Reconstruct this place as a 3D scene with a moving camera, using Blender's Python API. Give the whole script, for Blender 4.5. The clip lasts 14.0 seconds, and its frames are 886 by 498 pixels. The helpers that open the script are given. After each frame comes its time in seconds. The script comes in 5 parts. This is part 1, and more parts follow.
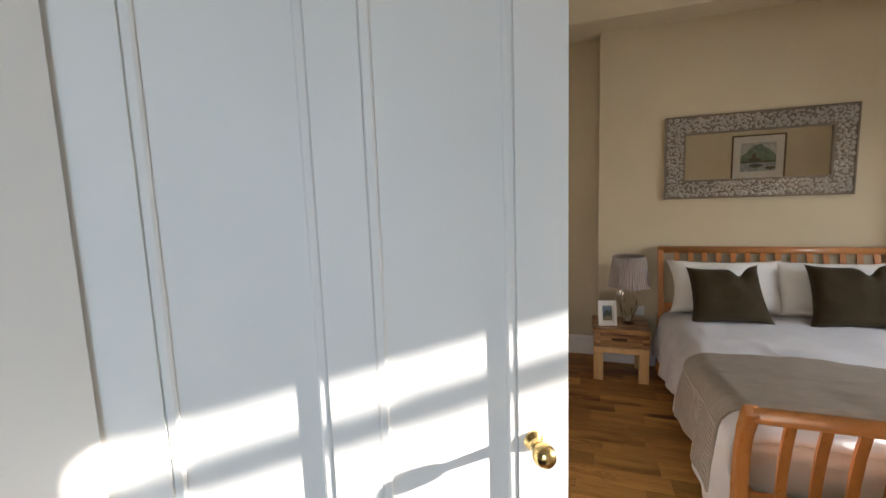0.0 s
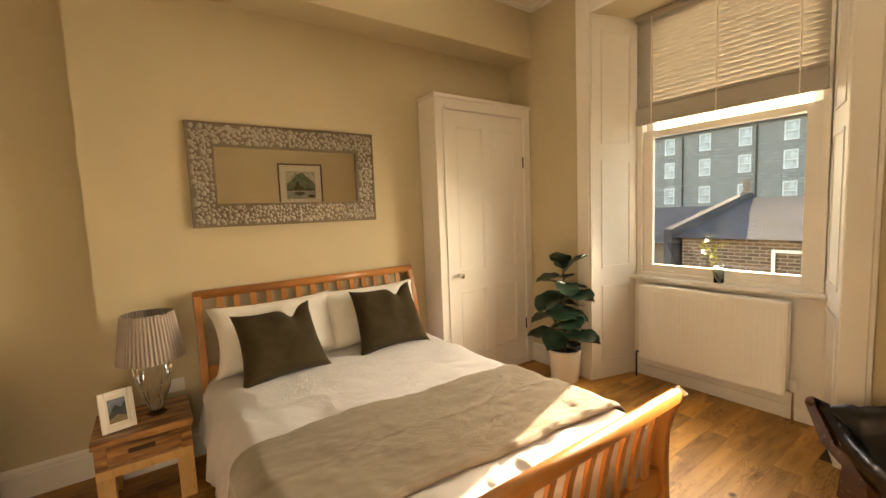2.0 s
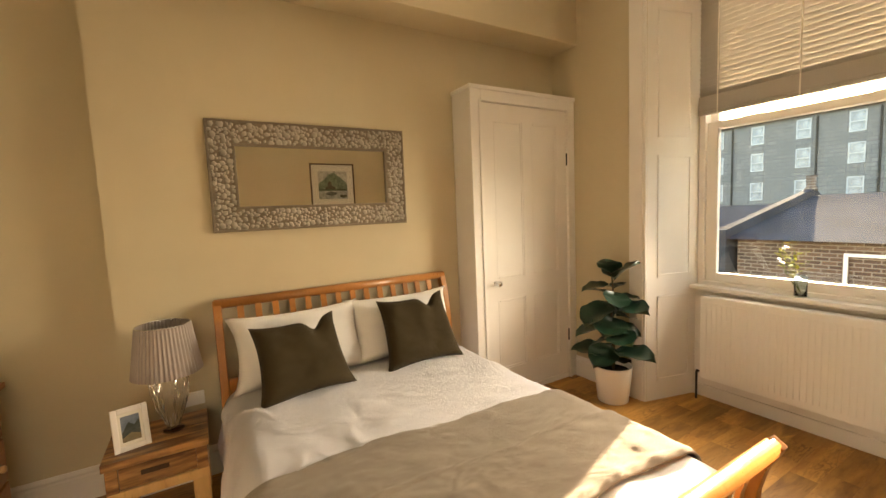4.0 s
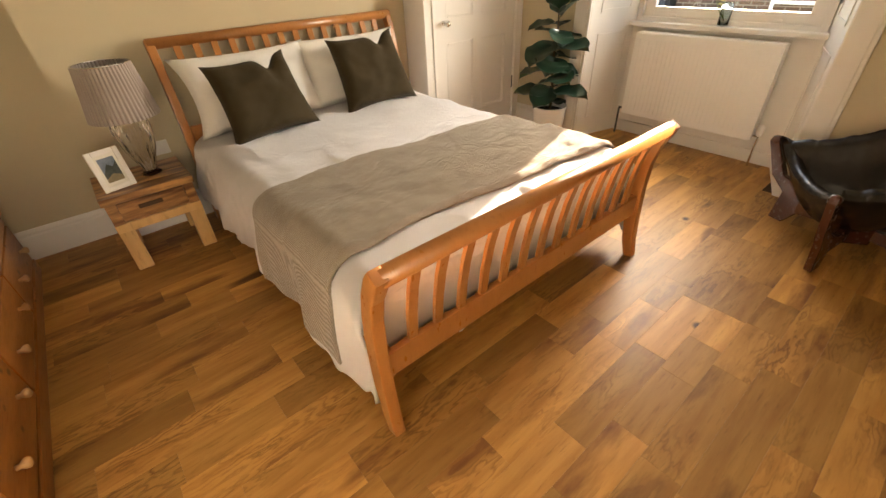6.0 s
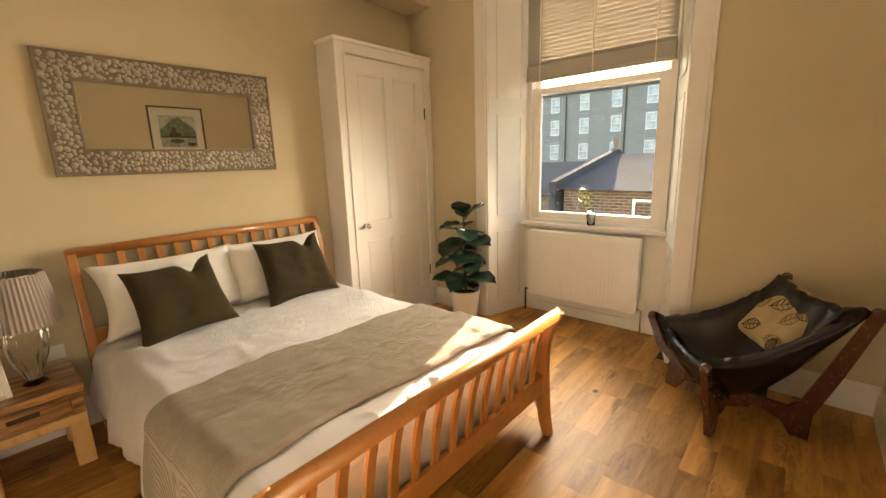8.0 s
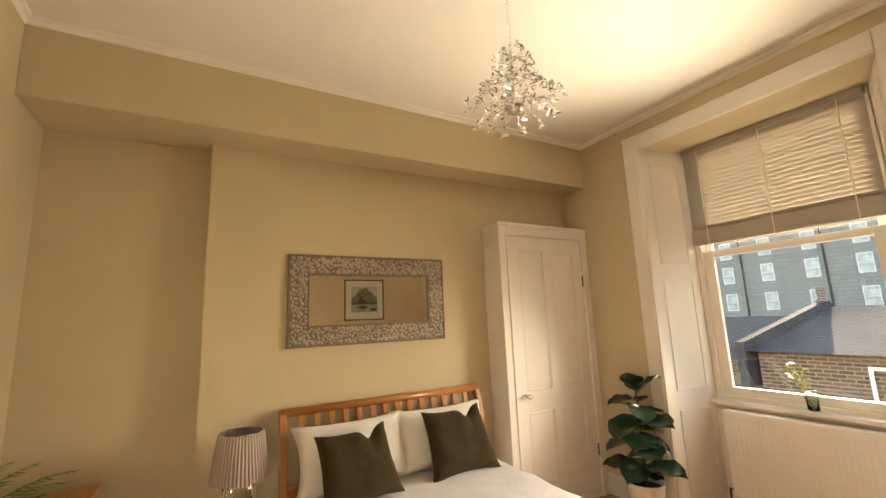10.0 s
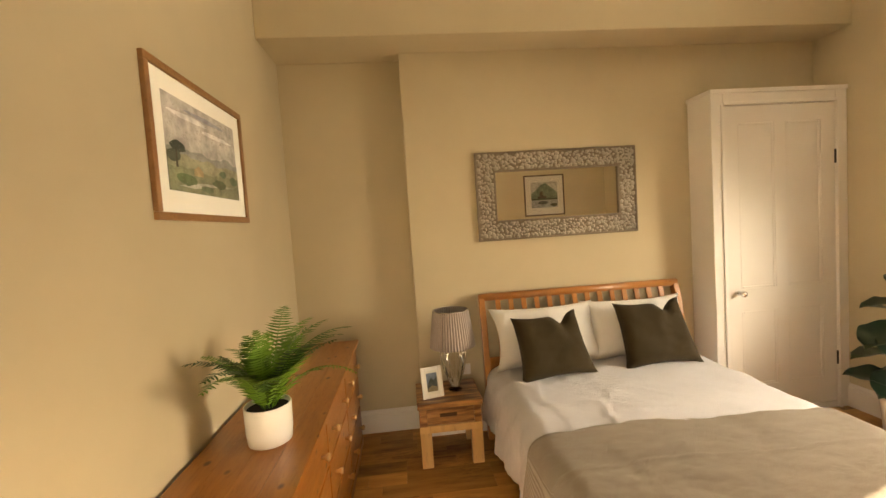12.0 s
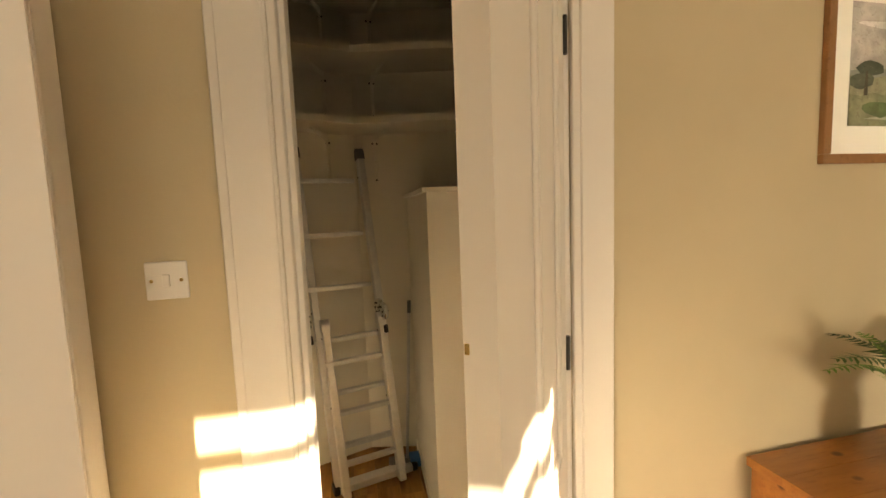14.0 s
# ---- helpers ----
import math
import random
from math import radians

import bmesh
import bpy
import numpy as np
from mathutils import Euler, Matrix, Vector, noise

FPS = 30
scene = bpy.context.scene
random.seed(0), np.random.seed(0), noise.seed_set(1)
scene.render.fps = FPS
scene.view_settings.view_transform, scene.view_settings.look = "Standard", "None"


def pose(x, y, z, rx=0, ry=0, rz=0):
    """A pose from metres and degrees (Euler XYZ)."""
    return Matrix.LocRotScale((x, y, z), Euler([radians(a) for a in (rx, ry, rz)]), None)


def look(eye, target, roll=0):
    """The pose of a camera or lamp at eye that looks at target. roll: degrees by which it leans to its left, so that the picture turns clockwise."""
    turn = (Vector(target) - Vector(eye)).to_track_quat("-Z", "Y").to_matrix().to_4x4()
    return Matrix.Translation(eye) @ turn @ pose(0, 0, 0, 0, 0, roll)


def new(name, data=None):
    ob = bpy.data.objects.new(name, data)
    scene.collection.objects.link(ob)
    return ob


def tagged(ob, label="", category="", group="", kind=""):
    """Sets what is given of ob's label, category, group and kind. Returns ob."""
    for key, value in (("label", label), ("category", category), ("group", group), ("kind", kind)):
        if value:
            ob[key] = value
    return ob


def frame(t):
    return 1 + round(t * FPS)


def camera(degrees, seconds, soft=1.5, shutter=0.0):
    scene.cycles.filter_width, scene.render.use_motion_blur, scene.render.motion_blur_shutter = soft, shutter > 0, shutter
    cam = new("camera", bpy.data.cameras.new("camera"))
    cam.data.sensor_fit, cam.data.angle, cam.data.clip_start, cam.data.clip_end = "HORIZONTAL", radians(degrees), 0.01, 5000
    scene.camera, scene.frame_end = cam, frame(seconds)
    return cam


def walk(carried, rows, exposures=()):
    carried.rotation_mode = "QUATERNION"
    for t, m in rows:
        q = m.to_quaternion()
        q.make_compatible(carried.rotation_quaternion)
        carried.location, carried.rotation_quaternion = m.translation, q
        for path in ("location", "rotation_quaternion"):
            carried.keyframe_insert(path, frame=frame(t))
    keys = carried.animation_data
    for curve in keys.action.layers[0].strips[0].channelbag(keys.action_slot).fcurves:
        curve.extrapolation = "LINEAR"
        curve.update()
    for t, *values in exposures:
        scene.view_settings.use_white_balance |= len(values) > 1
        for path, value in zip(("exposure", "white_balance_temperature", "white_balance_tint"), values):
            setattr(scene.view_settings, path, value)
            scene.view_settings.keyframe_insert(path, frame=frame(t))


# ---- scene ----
cam = camera(93.9, 14.0)
PATH = [
    (0, (0.399, 0.247, 1.607), (-0.273, 2.116, 1.371), -2.0),
    (0.1, (0.377, 0.341, 1.612), (-0.039, 2.281, 1.357), -1.6),
    (0.2, (0.409, 0.427, 1.589), (0.124, 2.392, 1.352), -1.7),
    (0.5, (0.409, 0.562, 1.582), (0.659, 2.533, 1.354), -2.2),
    (0.8, (0.407, 0.785, 1.581), (1.115, 2.641, 1.349), -2.3),
    (1, (0.412, 0.87, 1.574), (1.34, 2.633, 1.346), -2.3),
    (1.5, (0.58, 1.039, 1.568), (1.741, 2.654, 1.355), -2.4),
    (2, (0.768, 1.207, 1.59), (1.916, 2.834, 1.407), -2.3),
    (2.5, (0.897, 1.393, 1.581), (1.946, 3.087, 1.407), -2.2),
    (2.7, (0.941, 1.449, 1.59), (1.942, 3.172, 1.417), -2.2),
    (4.8, (0.848, 1.426, 1.621), (1.899, 3.115, 1.41), -3.2),
    (5, (0.756, 1.374, 1.607), (1.904, 2.987, 1.325), -4.2),
    (5.5, (0.64, 1.306, 1.541), (1.821, 2.749, 0.818), -4.3),
    (6, (0.592, 1.282, 1.431), (1.615, 2.56, 0.282), -2.9),
    (6.5, (0.583, 1.22, 1.412), (1.541, 2.446, 0.156), -2.1),
    (7, (0.59, 1.21, 1.436), (1.67, 2.469, 0.319), -1.4),
    (7.5, (0.616, 1.181, 1.485), (1.911, 2.459, 0.654), -1.3),
    (8, (0.63, 1.134, 1.563), (2.104, 2.421, 1.148), -1.8),
    (8.2, (0.639, 1.113, 1.595), (2.141, 2.413, 1.363), -2.1),
    (8.5, (0.592, 1.127, 1.655), (2.118, 2.418, 1.733), -2.6),
    (8.7, (0.568, 1.113, 1.688), (2.062, 2.408, 1.991), -3.0),
    (10.8, (0.487, 1.163, 1.709), (1.231, 3.012, 1.877), -3.6),
    (11, (0.485, 1.176, 1.7), (1.248, 3.023, 1.762), -3.5),
    (11.5, (0.499, 1.14, 1.703), (1.224, 3.004, 1.674), -3.8),
    (12, (0.424, 1.129, 1.69), (0.6, 3.118, 1.577), -3.8),
    (12.3, (0.318, 1.149, 1.683), (0.047, 3.123, 1.546), -4.5),
    (12.5, (0.294, 1.172, 1.674), (-0.24, 3.095, 1.54), -4.5),
    (12.9, (0.325, 1.227, 1.668), (-0.648, 2.972, 1.555), -3.8),
    (13, (0.347, 1.241, 1.672), (-0.756, 2.906, 1.565), -3.5),
    (13.2, (0.389, 1.258, 1.684), (-0.992, 2.701, 1.551), -2.5),
    (13.5, (0.486, 1.257, 1.674), (-1.271, 2.198, 1.529), -1.7),
    (13.6, (0.507, 1.246, 1.677), (-1.325, 2.032, 1.531), -1.5),
    (13.8, (0.545, 1.248, 1.673), (-1.386, 1.772, 1.539), -1.5),
    (14, (0.578, 1.246, 1.68), (-1.365, 1.679, 1.491), -2.2),
]
walk(cam, [(t, look(eye, target, roll)) for t, eye, target, roll in PATH],
     exposures=[(0, 2.62, 5400, 10), (0.4, 2.82, 6300, 10), (1.1, 3.06, 8300, 10), (2.5, 3.1, 8600, 10), (5.0, 3.15, 7800, 10), (5.5, 3.12, 7900, 10), (6.5, 3.42, 6100, 10), (7.1, 3.42, 5950, 10), (7.5, 3.3, 7200, 10), (8.0, 3.18, 7900, 10), (8.7, 3.15, 7800, 10), (11.0, 3.17, 8100, 10), (11.6, 3.05, 9100, 10), (12.4, 3.52, 7300, 10), (13.2, 3.4, 7700, 10), (14.0, 3.18, 7900, 10)])

# ---------------------------------------------------------------- light
SUN = Vector((1.0, 0.303, 0.222)).normalized()
world = bpy.data.worlds.new("sky")
scene.world = world
world.use_nodes = True
wn, wl = world.node_tree.nodes, world.node_tree.links
sky = wn.new("ShaderNodeTexSky")
sky.sky_type, sky.sun_disc = "NISHITA", False
sky.sun_elevation = math.asin(SUN.z)
sky.sun_rotation = math.atan2(SUN.x, SUN.y)
wl.new(sky.outputs[0], wn["Background"].inputs[0])
wn["Background"].inputs[1].default_value = 0.15

sun = bpy.data.lights.new("sun", "SUN")
sun.energy, sun.angle, sun.color = 5.0, radians(0.6), (1.0, 0.86, 0.68)
sun_ob = new("sun", sun)
sun_ob.matrix_world = look(SUN * 30, (0, 0, 0))

skylight = bpy.data.lights.new("window_skylight", "AREA")
skylight.shape, skylight.size, skylight.size_y = "RECTANGLE", 0.75, 0.85
skylight.energy, skylight.color = 4.2, (1.0, 0.91, 0.78)
sky_ob = new("window_skylight", skylight)
sky_ob.matrix_world = look((4.24, 2.63, 1.45), (3.24, 2.78, 1.07))
skylight.spread = radians(108)
# Fill lamp added in the recess, aimed up to brighten ceiling and upper walls.
upward_fill = bpy.data.lights.new("window_upward_fill", "AREA")
upward_fill.shape, upward_fill.size, upward_fill.size_y = "RECTANGLE", 0.75, 0.7
upward_fill.energy, upward_fill.color, upward_fill.spread = 2.5, (1.0, 0.9, 0.75), radians(70)
up_ob = new("window_upward_fill", upward_fill)
up_ob.matrix_world = look((4.34, 2.63, 1.5), (3.6, 2.58, 2.18))
# Added lamp for the hall's inferred daylight, set at an unseen, assumed opening.
hall_day = bpy.data.lights.new("hall_daylight", "AREA")
hall_day.shape, hall_day.size, hall_day.size_y = "RECTANGLE", 1.3, 1.5
hall_day.energy, hall_day.color = 3.0, (0.97, 0.98, 1.0)
hall_ob = new("hall_daylight", hall_day)
hall_ob.matrix_world = look((0.75, -1.59, 1.7), (0.1, 0.7, 1.4))

# ---------------------------------------------------------------- materials
def shade(name, rough=0.6, metal=0.0, spec=0.5):
    m = bpy.data.materials.new(name)
    m.use_nodes = True
    b = m.node_tree.nodes["Principled BSDF"]
    b.inputs["Roughness"].default_value = rough
    b.inputs["Metallic"].default_value = metal
    b.inputs["Specular IOR Level"].default_value = spec
    return m, m.node_tree.nodes, m.node_tree.links, b


def mixed(n, l, fac, a, b):
    x = n.new("ShaderNodeMix")
    x.data_type = "RGBA"
    l.new(fac, x.inputs[0])
    for i, c in ((6, a), (7, b)):
        if isinstance(c, tuple):
            x.inputs[i].default_value = (*c, 1)
        else:
            l.new(c, x.inputs[i])
    return x.outputs[2]


def ramp(n, l, fac, lo, hi):
    r = n.new("ShaderNodeMapRange")
    l.new(fac, r.inputs[0])
    r.inputs[1].default_value, r.inputs[2].default_value = lo, hi
    return r.outputs[0]


def noise_at(n, l, scale, detail=4.0, stretch=(1, 1, 1), random_shift=False, rough=0.55):
    tc = n.new("ShaderNodeTexCoord")
    mp = n.new("ShaderNodeMapping")
    mp.inputs["Scale"].default_value = stretch
    l.new(tc.outputs["Object"], mp.inputs[0])
    if random_shift:
        oi = n.new("ShaderNodeObjectInfo")
        mul = n.new("ShaderNodeVectorMath")
        mul.operation = "SCALE"
        mul.inputs[0].default_value = (17.0, 31.0, 23.0)
        l.new(oi.outputs["Random"], mul.inputs[3])
        l.new(mul.outputs[0], mp.inputs["Location"])
    t = n.new("ShaderNodeTexNoise")
    t.inputs["Scale"].default_value, t.inputs["Detail"].default_value = scale, detail
    t.inputs["Roughness"].default_value = rough
    l.new(mp.outputs[0], t.inputs["Vector"])
    return t.outputs[0]


def bump(n, l, b, height, strength, dist=0.002):
    k = n.new("ShaderNodeBump")
    k.inputs["Strength"].default_value, k.inputs["Distance"].default_value = strength, dist
    l.new(height, k.inputs["Height"])
    l.new(k.outputs[0], b.inputs["Normal"])


def paint(name, base, vary=0.06, rough=0.55, grain=90, depth=0.15, spec=0.4):
    m, n, l, b = shade(name, rough, 0, spec)
    big = noise_at(n, l, 1.7, 3)
    dark = tuple(c * (1 - vary) for c in base)
    lite = tuple(min(1, c * (1 + vary * 0.6)) for c in base)
    l.new(mixed(n, l, ramp(n, l, big, 0.3, 0.7), dark, lite), b.inputs["Base Color"])
    fine = noise_at(n, l, grain, 3)
    bump(n, l, b, fine, depth, 0.0015)
    return m


def wood(name, dark, mid, lite, stretch=(2, 22, 22), rough=0.35, random_tone=0.0, knots=True, coat=0.0, sharp=0.2, heart=None, spec=0.5, knot=0.1, knot_scale=0.9):
    m, n, l, b = shade(name, rough, 0, spec)
    grain = noise_at(n, l, 2.2, 6, stretch, True)
    fine = noise_at(n, l, 9.0, 5, stretch, True)
    col = mixed(n, l, ramp(n, l, grain, 0.5 - sharp, 0.5 + sharp), mid, lite)
    col = mixed(n, l, ramp(n, l, fine, 0.57, 1.02), col, dark)
    if heart:
        figure = noise_at(n, l, 1.3, 5, tuple(0.7 + s * 0.42 for s in stretch), True, 0.55)
        col = mixed(n, l, ramp(n, l, figure, 0.55, 0.70), col, heart)
        rings = n.new("ShaderNodeMath")
        rings.operation = "PINGPONG"
        l.new(figure, rings.inputs[0])
        rings.inputs[1].default_value = 0.028
        where = n.new("ShaderNodeMath")
        where.operation = "MULTIPLY"
        l.new(ramp(n, l, rings.outputs[0], 0.016, 0.0), where.inputs[0])
        l.new(ramp(n, l, noise_at(n, l, 1.6, 3, tuple(0.6 + s * 0.2 for s in stretch), True), 0.5, 0.76), where.inputs[1])
        col = mixed(n, l, where.outputs[0], col, tuple(0.5 * (a + b) for a, b in zip(dark, heart)))
    if knots:
        spots = noise_at(n, l, 3.1, 2, tuple(0.4 + s * 0.11 for s in stretch), True)
        col = mixed(n, l, ramp(n, l, spots, 0.68, 0.78), col, dark)
    if knots:
        tc = n.new("ShaderNodeTexCoord")
        mp = n.new("ShaderNodeMapping")
        mp.inputs["Scale"].default_value = tuple(2.6 + s * 0.12 for s in stretch)
        oi = n.new("ShaderNodeObjectInfo")
        sh = n.new("ShaderNodeVectorMath")
        sh.operation = "SCALE"
        sh.inputs[0].default_value = (41.0, 13.0, 29.0)
        l.new(oi.outputs["Random"], sh.inputs[3])
        l.new(tc.outputs["Object"], mp.inputs[0])
        l.new(sh.outputs[0], mp.inputs["Location"])
        vo = n.new("ShaderNodeTexVoronoi")
        vo.inputs["Scale"].default_value = knot_scale
        l.new(mp.outputs[0], vo.inputs["Vector"])
        col = mixed(n, l, ramp(n, l, vo.outputs["Distance"], knot, knot * 0.45), col, tuple(c * 0.7 for c in dark))
    if random_tone:
        oi = n.new("ShaderNodeObjectInfo")
        hsv = n.new("ShaderNodeHueSaturation")
        l.new(col, hsv.inputs["Color"])
        mr = n.new("ShaderNodeMapRange")
        l.new(oi.outputs["Random"], mr.inputs[0])
        mr.inputs[3].default_value, mr.inputs[4].default_value = 1 - random_tone, 1 + random_tone
        l.new(mr.outputs[0], hsv.inputs["Value"])
        col = hsv.outputs[0]
    l.new(col, b.inputs["Base Color"])
    b.inputs["Coat Weight"].default_value = coat
    b.inputs["Coat Roughness"].default_value = 0.2
    rr = n.new("ShaderNodeMapRange")
    l.new(fine, rr.inputs[0])
    rr.inputs[3].default_value, rr.inputs[4].default_value = rough - 0.08, rough + 0.14
    l.new(rr.outputs[0], b.inputs["Roughness"])
    bump(n, l, b, fine, 0.12, 0.001)
    return m


def cloth(name, base, weave=420, vary=0.1, rough=0.9, wrinkle=9, depth=0.4, sheen=0.2, two=None):
    m, n, l, b = shade(name, rough, 0, 0.2)
    big = noise_at(n, l, wrinkle, 3)
    dark = tuple(c * (1 - vary) for c in base)
    col = mixed(n, l, ramp(n, l, big, 0.3, 0.7), dark, base)
    tc = n.new("ShaderNodeTexCoord")
    w = n.new("ShaderNodeTexWave")
    w.inputs["Scale"].default_value, w.inputs["Distortion"].default_value = weave / 6.28, 1.5
    l.new(tc.outputs["Object"], w.inputs[0])
    if two:
        col = mixed(n, l, ramp(n, l, w.outputs[1], 0.2, 0.9), col, two)
    l.new(col, b.inputs["Base Color"])
    b.inputs["Sheen Weight"].default_value = sheen
    add = n.new("ShaderNodeMath")
    add.operation = "MULTIPLY_ADD"
    l.new(big, add.inputs[0])
    add.inputs[1].default_value = 4.0
    l.new(w.outputs[1], add.inputs[2])
    bump(n, l, b, add.outputs[0], depth, 0.0025)
    return m


def glass(name, tint=(1, 1, 1), rough=0.0, ior=1.45):
    m, n, l, b = shade(name, rough)
    b.inputs["Base Color"].default_value = (*tint, 1)
    b.inputs["Transmission Weight"].default_value = 1
    b.inputs["IOR"].default_value = ior
    return m


def metal(name, base, rough=0.3):
    m, n, l, b = shade(name, rough, 1.0)
    f = noise_at(n, l, 40, 4)
    l.new(mixed(n, l, f, tuple(c * 0.8 for c in base), base), b.inputs["Base Color"])
    return m


M_WALL = paint("beige_wall_paint", (0.58, 0.495, 0.335), 0.05, 0.65, 120, 0.18, 0.25)
M_WHITE = paint("white_satin_paint", (0.8, 0.765, 0.71), 0.04, 0.48, 60, 0.08, 0.35)
M_CEIL = paint("white_ceiling_paint", (0.8, 0.78, 0.73), 0.03, 0.8, 140, 0.15, 0.2)
M_CLOSET = paint("cream_closet_paint", (0.89, 0.85, 0.74), 0.04, 0.6, 80, 0.3, 0.3)
M_DARKGAP = paint("dark_subfloor", (0.07, 0.04, 0.022), 0.3, 0.9)
M_OAK = wood("oak_plank", (0.08, 0.032, 0.011), (0.325, 0.152, 0.038), (0.50, 0.268, 0.075), (1.0, 8.5, 8.5), 0.42, 0.32, True, 0.0, 0.2, (0.16, 0.064, 0.019), 0.3, 0.085)
M_PINE = wood("antique_pine", (0.12, 0.032, 0.009), (0.28, 0.10, 0.022), (0.39, 0.155, 0.034), (13, 2, 13), 0.3, 0.0, True, 0.25, 0.2, None, 0.5, 0.16, 2.3)
M_CHERRY = wood("honey_stained_bed_wood", (0.24, 0.085, 0.022), (0.40, 0.16, 0.042), (0.46, 0.195, 0.058), (6, 6, 2.0), 0.28, 0.08, False, 0.4)
M_SHEESHAM = wood("striped_sheesham_wood", (0.035, 0.014, 0.007), (0.15, 0.06, 0.02), (0.50, 0.26, 0.09), (1.2, 9, 9), 0.3, 0.15, True, 0.3, 0.1)
M_SHEESHAM_PALE = wood("pale_sheesham_wood", (0.2, 0.08, 0.03), (0.58, 0.34, 0.125), (0.66, 0.42, 0.18), (7, 7, 1.2), 0.32, 0.1, True, 0.3)
M_MAHOG = wood("dark_mahogany", (0.02, 0.006, 0.004), (0.055, 0.016, 0.01), (0.08, 0.024, 0.014), (5, 5, 5), 0.22, 0, False, 0.5)
M_FRAMEWOOD = wood("brown_frame_wood", (0.12, 0.05, 0.02), (0.27, 0.135, 0.055), (0.33, 0.17, 0.07), (8, 8, 8), 0.4, 0, False, 0.1)
M_SHEET = cloth("white_cotton", (0.83, 0.81, 0.83), 1500, 0.05, 0.9, 6, 0.75, 0.1)
M_PILLOW = cloth("white_pillow_cotton", (0.84, 0.82, 0.78), 1500, 0.05, 0.9, 8, 0.3, 0.1)
M_THROW = cloth("taupe_waffle_throw", (0.43, 0.37, 0.30), 620, 0.15, 0.95, 14, 0.8, 0.3, (0.25, 0.205, 0.16))
M_OLIVE = cloth("dark_olive_velvet", (0.046, 0.032, 0.013), 1500, 0.18, 0.85, 7, 0.3, 0.06)
M_LINING = cloth("beige_cushion_cloth", (0.46, 0.36, 0.19), 700, 0.1, 0.9, 12, 0.3, 0.2)
M_LEATHER, _n, _l, _b = shade("black_leather", 0.27, 0, 0.38)
_b.inputs["Base Color"].default_value = (0.008, 0.006, 0.0055, 1)
_f = noise_at(_n, _l, 14, 6)
bump(_n, _l, _b, _f, 0.6, 0.006)
M_SHADE = cloth("grey_mauve_pleated_silk", (0.36, 0.30, 0.265), 500, 0.08, 0.6, 10, 0.2, 0.4)
M_CRYSTAL = glass("clear_crystal", (0.97, 0.97, 0.96), 0.02, 1.5)
M_PANE = glass("window_pane", (1, 1, 1), 0.0, 1.02)
M_CHROME = metal("chrome", (0.75, 0.75, 0.74), 0.12)
M_ALU = metal("aluminium", (0.84, 0.84, 0.82), 0.42)
M_BRASS = metal("brass", (0.75, 0.55, 0.22), 0.22)
M_IRON = paint("black_iron", (0.02, 0.018, 0.016), 0.3, 0.5)
M_MIRROR, _n, _l, _b = shade("mirror_silver", 0.01, 1.0)
_b.inputs["Base Color"].default_value = (0.86, 0.86, 0.84, 1)
M_PEWTER = paint("pewter_leaf_relief", (0.42, 0.375, 0.305), 0.25, 0.35, 50, 0.3)
M_PEWTER_DARK = paint("dark_pewter_ground", (0.21, 0.168, 0.118), 0.3, 0.5)
M_PLASTIC = paint("white_plastic", (0.8, 0.78, 0.75), 0.02, 0.3, 30, 0.0)
M_ENAMEL = paint("white_radiator_enamel", (0.87, 0.86, 0.83), 0.02, 0.3, 30, 0.02)
M_POT = paint("white_ceramic", (0.82, 0.8, 0.76), 0.02, 0.25, 30, 0.02)
M_SOIL = paint("dark_soil", (0.02, 0.014, 0.01), 0.5, 0.95, 60, 1.0)
M_RED = paint("red_plastic", (0.6, 0.03, 0.03), 0.1, 0.35)
M_BLUE = paint("blue_plastic", (0.05, 0.18, 0.42), 0.1, 0.4)
M_MAT = paint("cream_card_mount", (0.76, 0.73, 0.64), 0.02, 0.8)


# ---------------------------------------------------------------- mesh tools
def part(name, bm, material, parent=None, label="", smooth=False):
    me = bpy.data.meshes.new(name)
    bm.normal_update()
    bm.to_mesh(me)
    bm.free()
    for mat in (material if isinstance(material, (list, tuple)) else [material]):
        me.materials.append(mat)
    if smooth:
        for p in me.polygons:
            p.use_smooth = True
    ob = new(name, me)
    ob.parent = parent
    if label:
        ob["label"] = label
    return ob


def thing(name, at, label, category, group="", rz=0.0):
    e = new(name)
    e.empty_display_size = 0.1
    e.matrix_basis = pose(*at, 0, 0, rz)
    return tagged(e, label, category, group)


def solid(name, bm, material, label="", category="", kind="structure", smooth=False):
    return tagged(part(name, bm, material, None, "", smooth), label, category, "", kind)


def box(lo, hi, bev=0.0, seg=1, bm=None):
    bm = bm or bmesh.new()
    g = bmesh.ops.create_cube(bm, size=1)
    vs = g["verts"]
    for v in vs:
        v.co = Vector([lo[i] + (v.co[i] + 0.5) * (hi[i] - lo[i]) for i in range(3)])
    if bev:
        es = list({e for v in vs for e in v.link_edges})
        bmesh.ops.bevel(bm, geom=es, offset=bev, segments=seg, affect="EDGES", profile=0.6)
    return bm


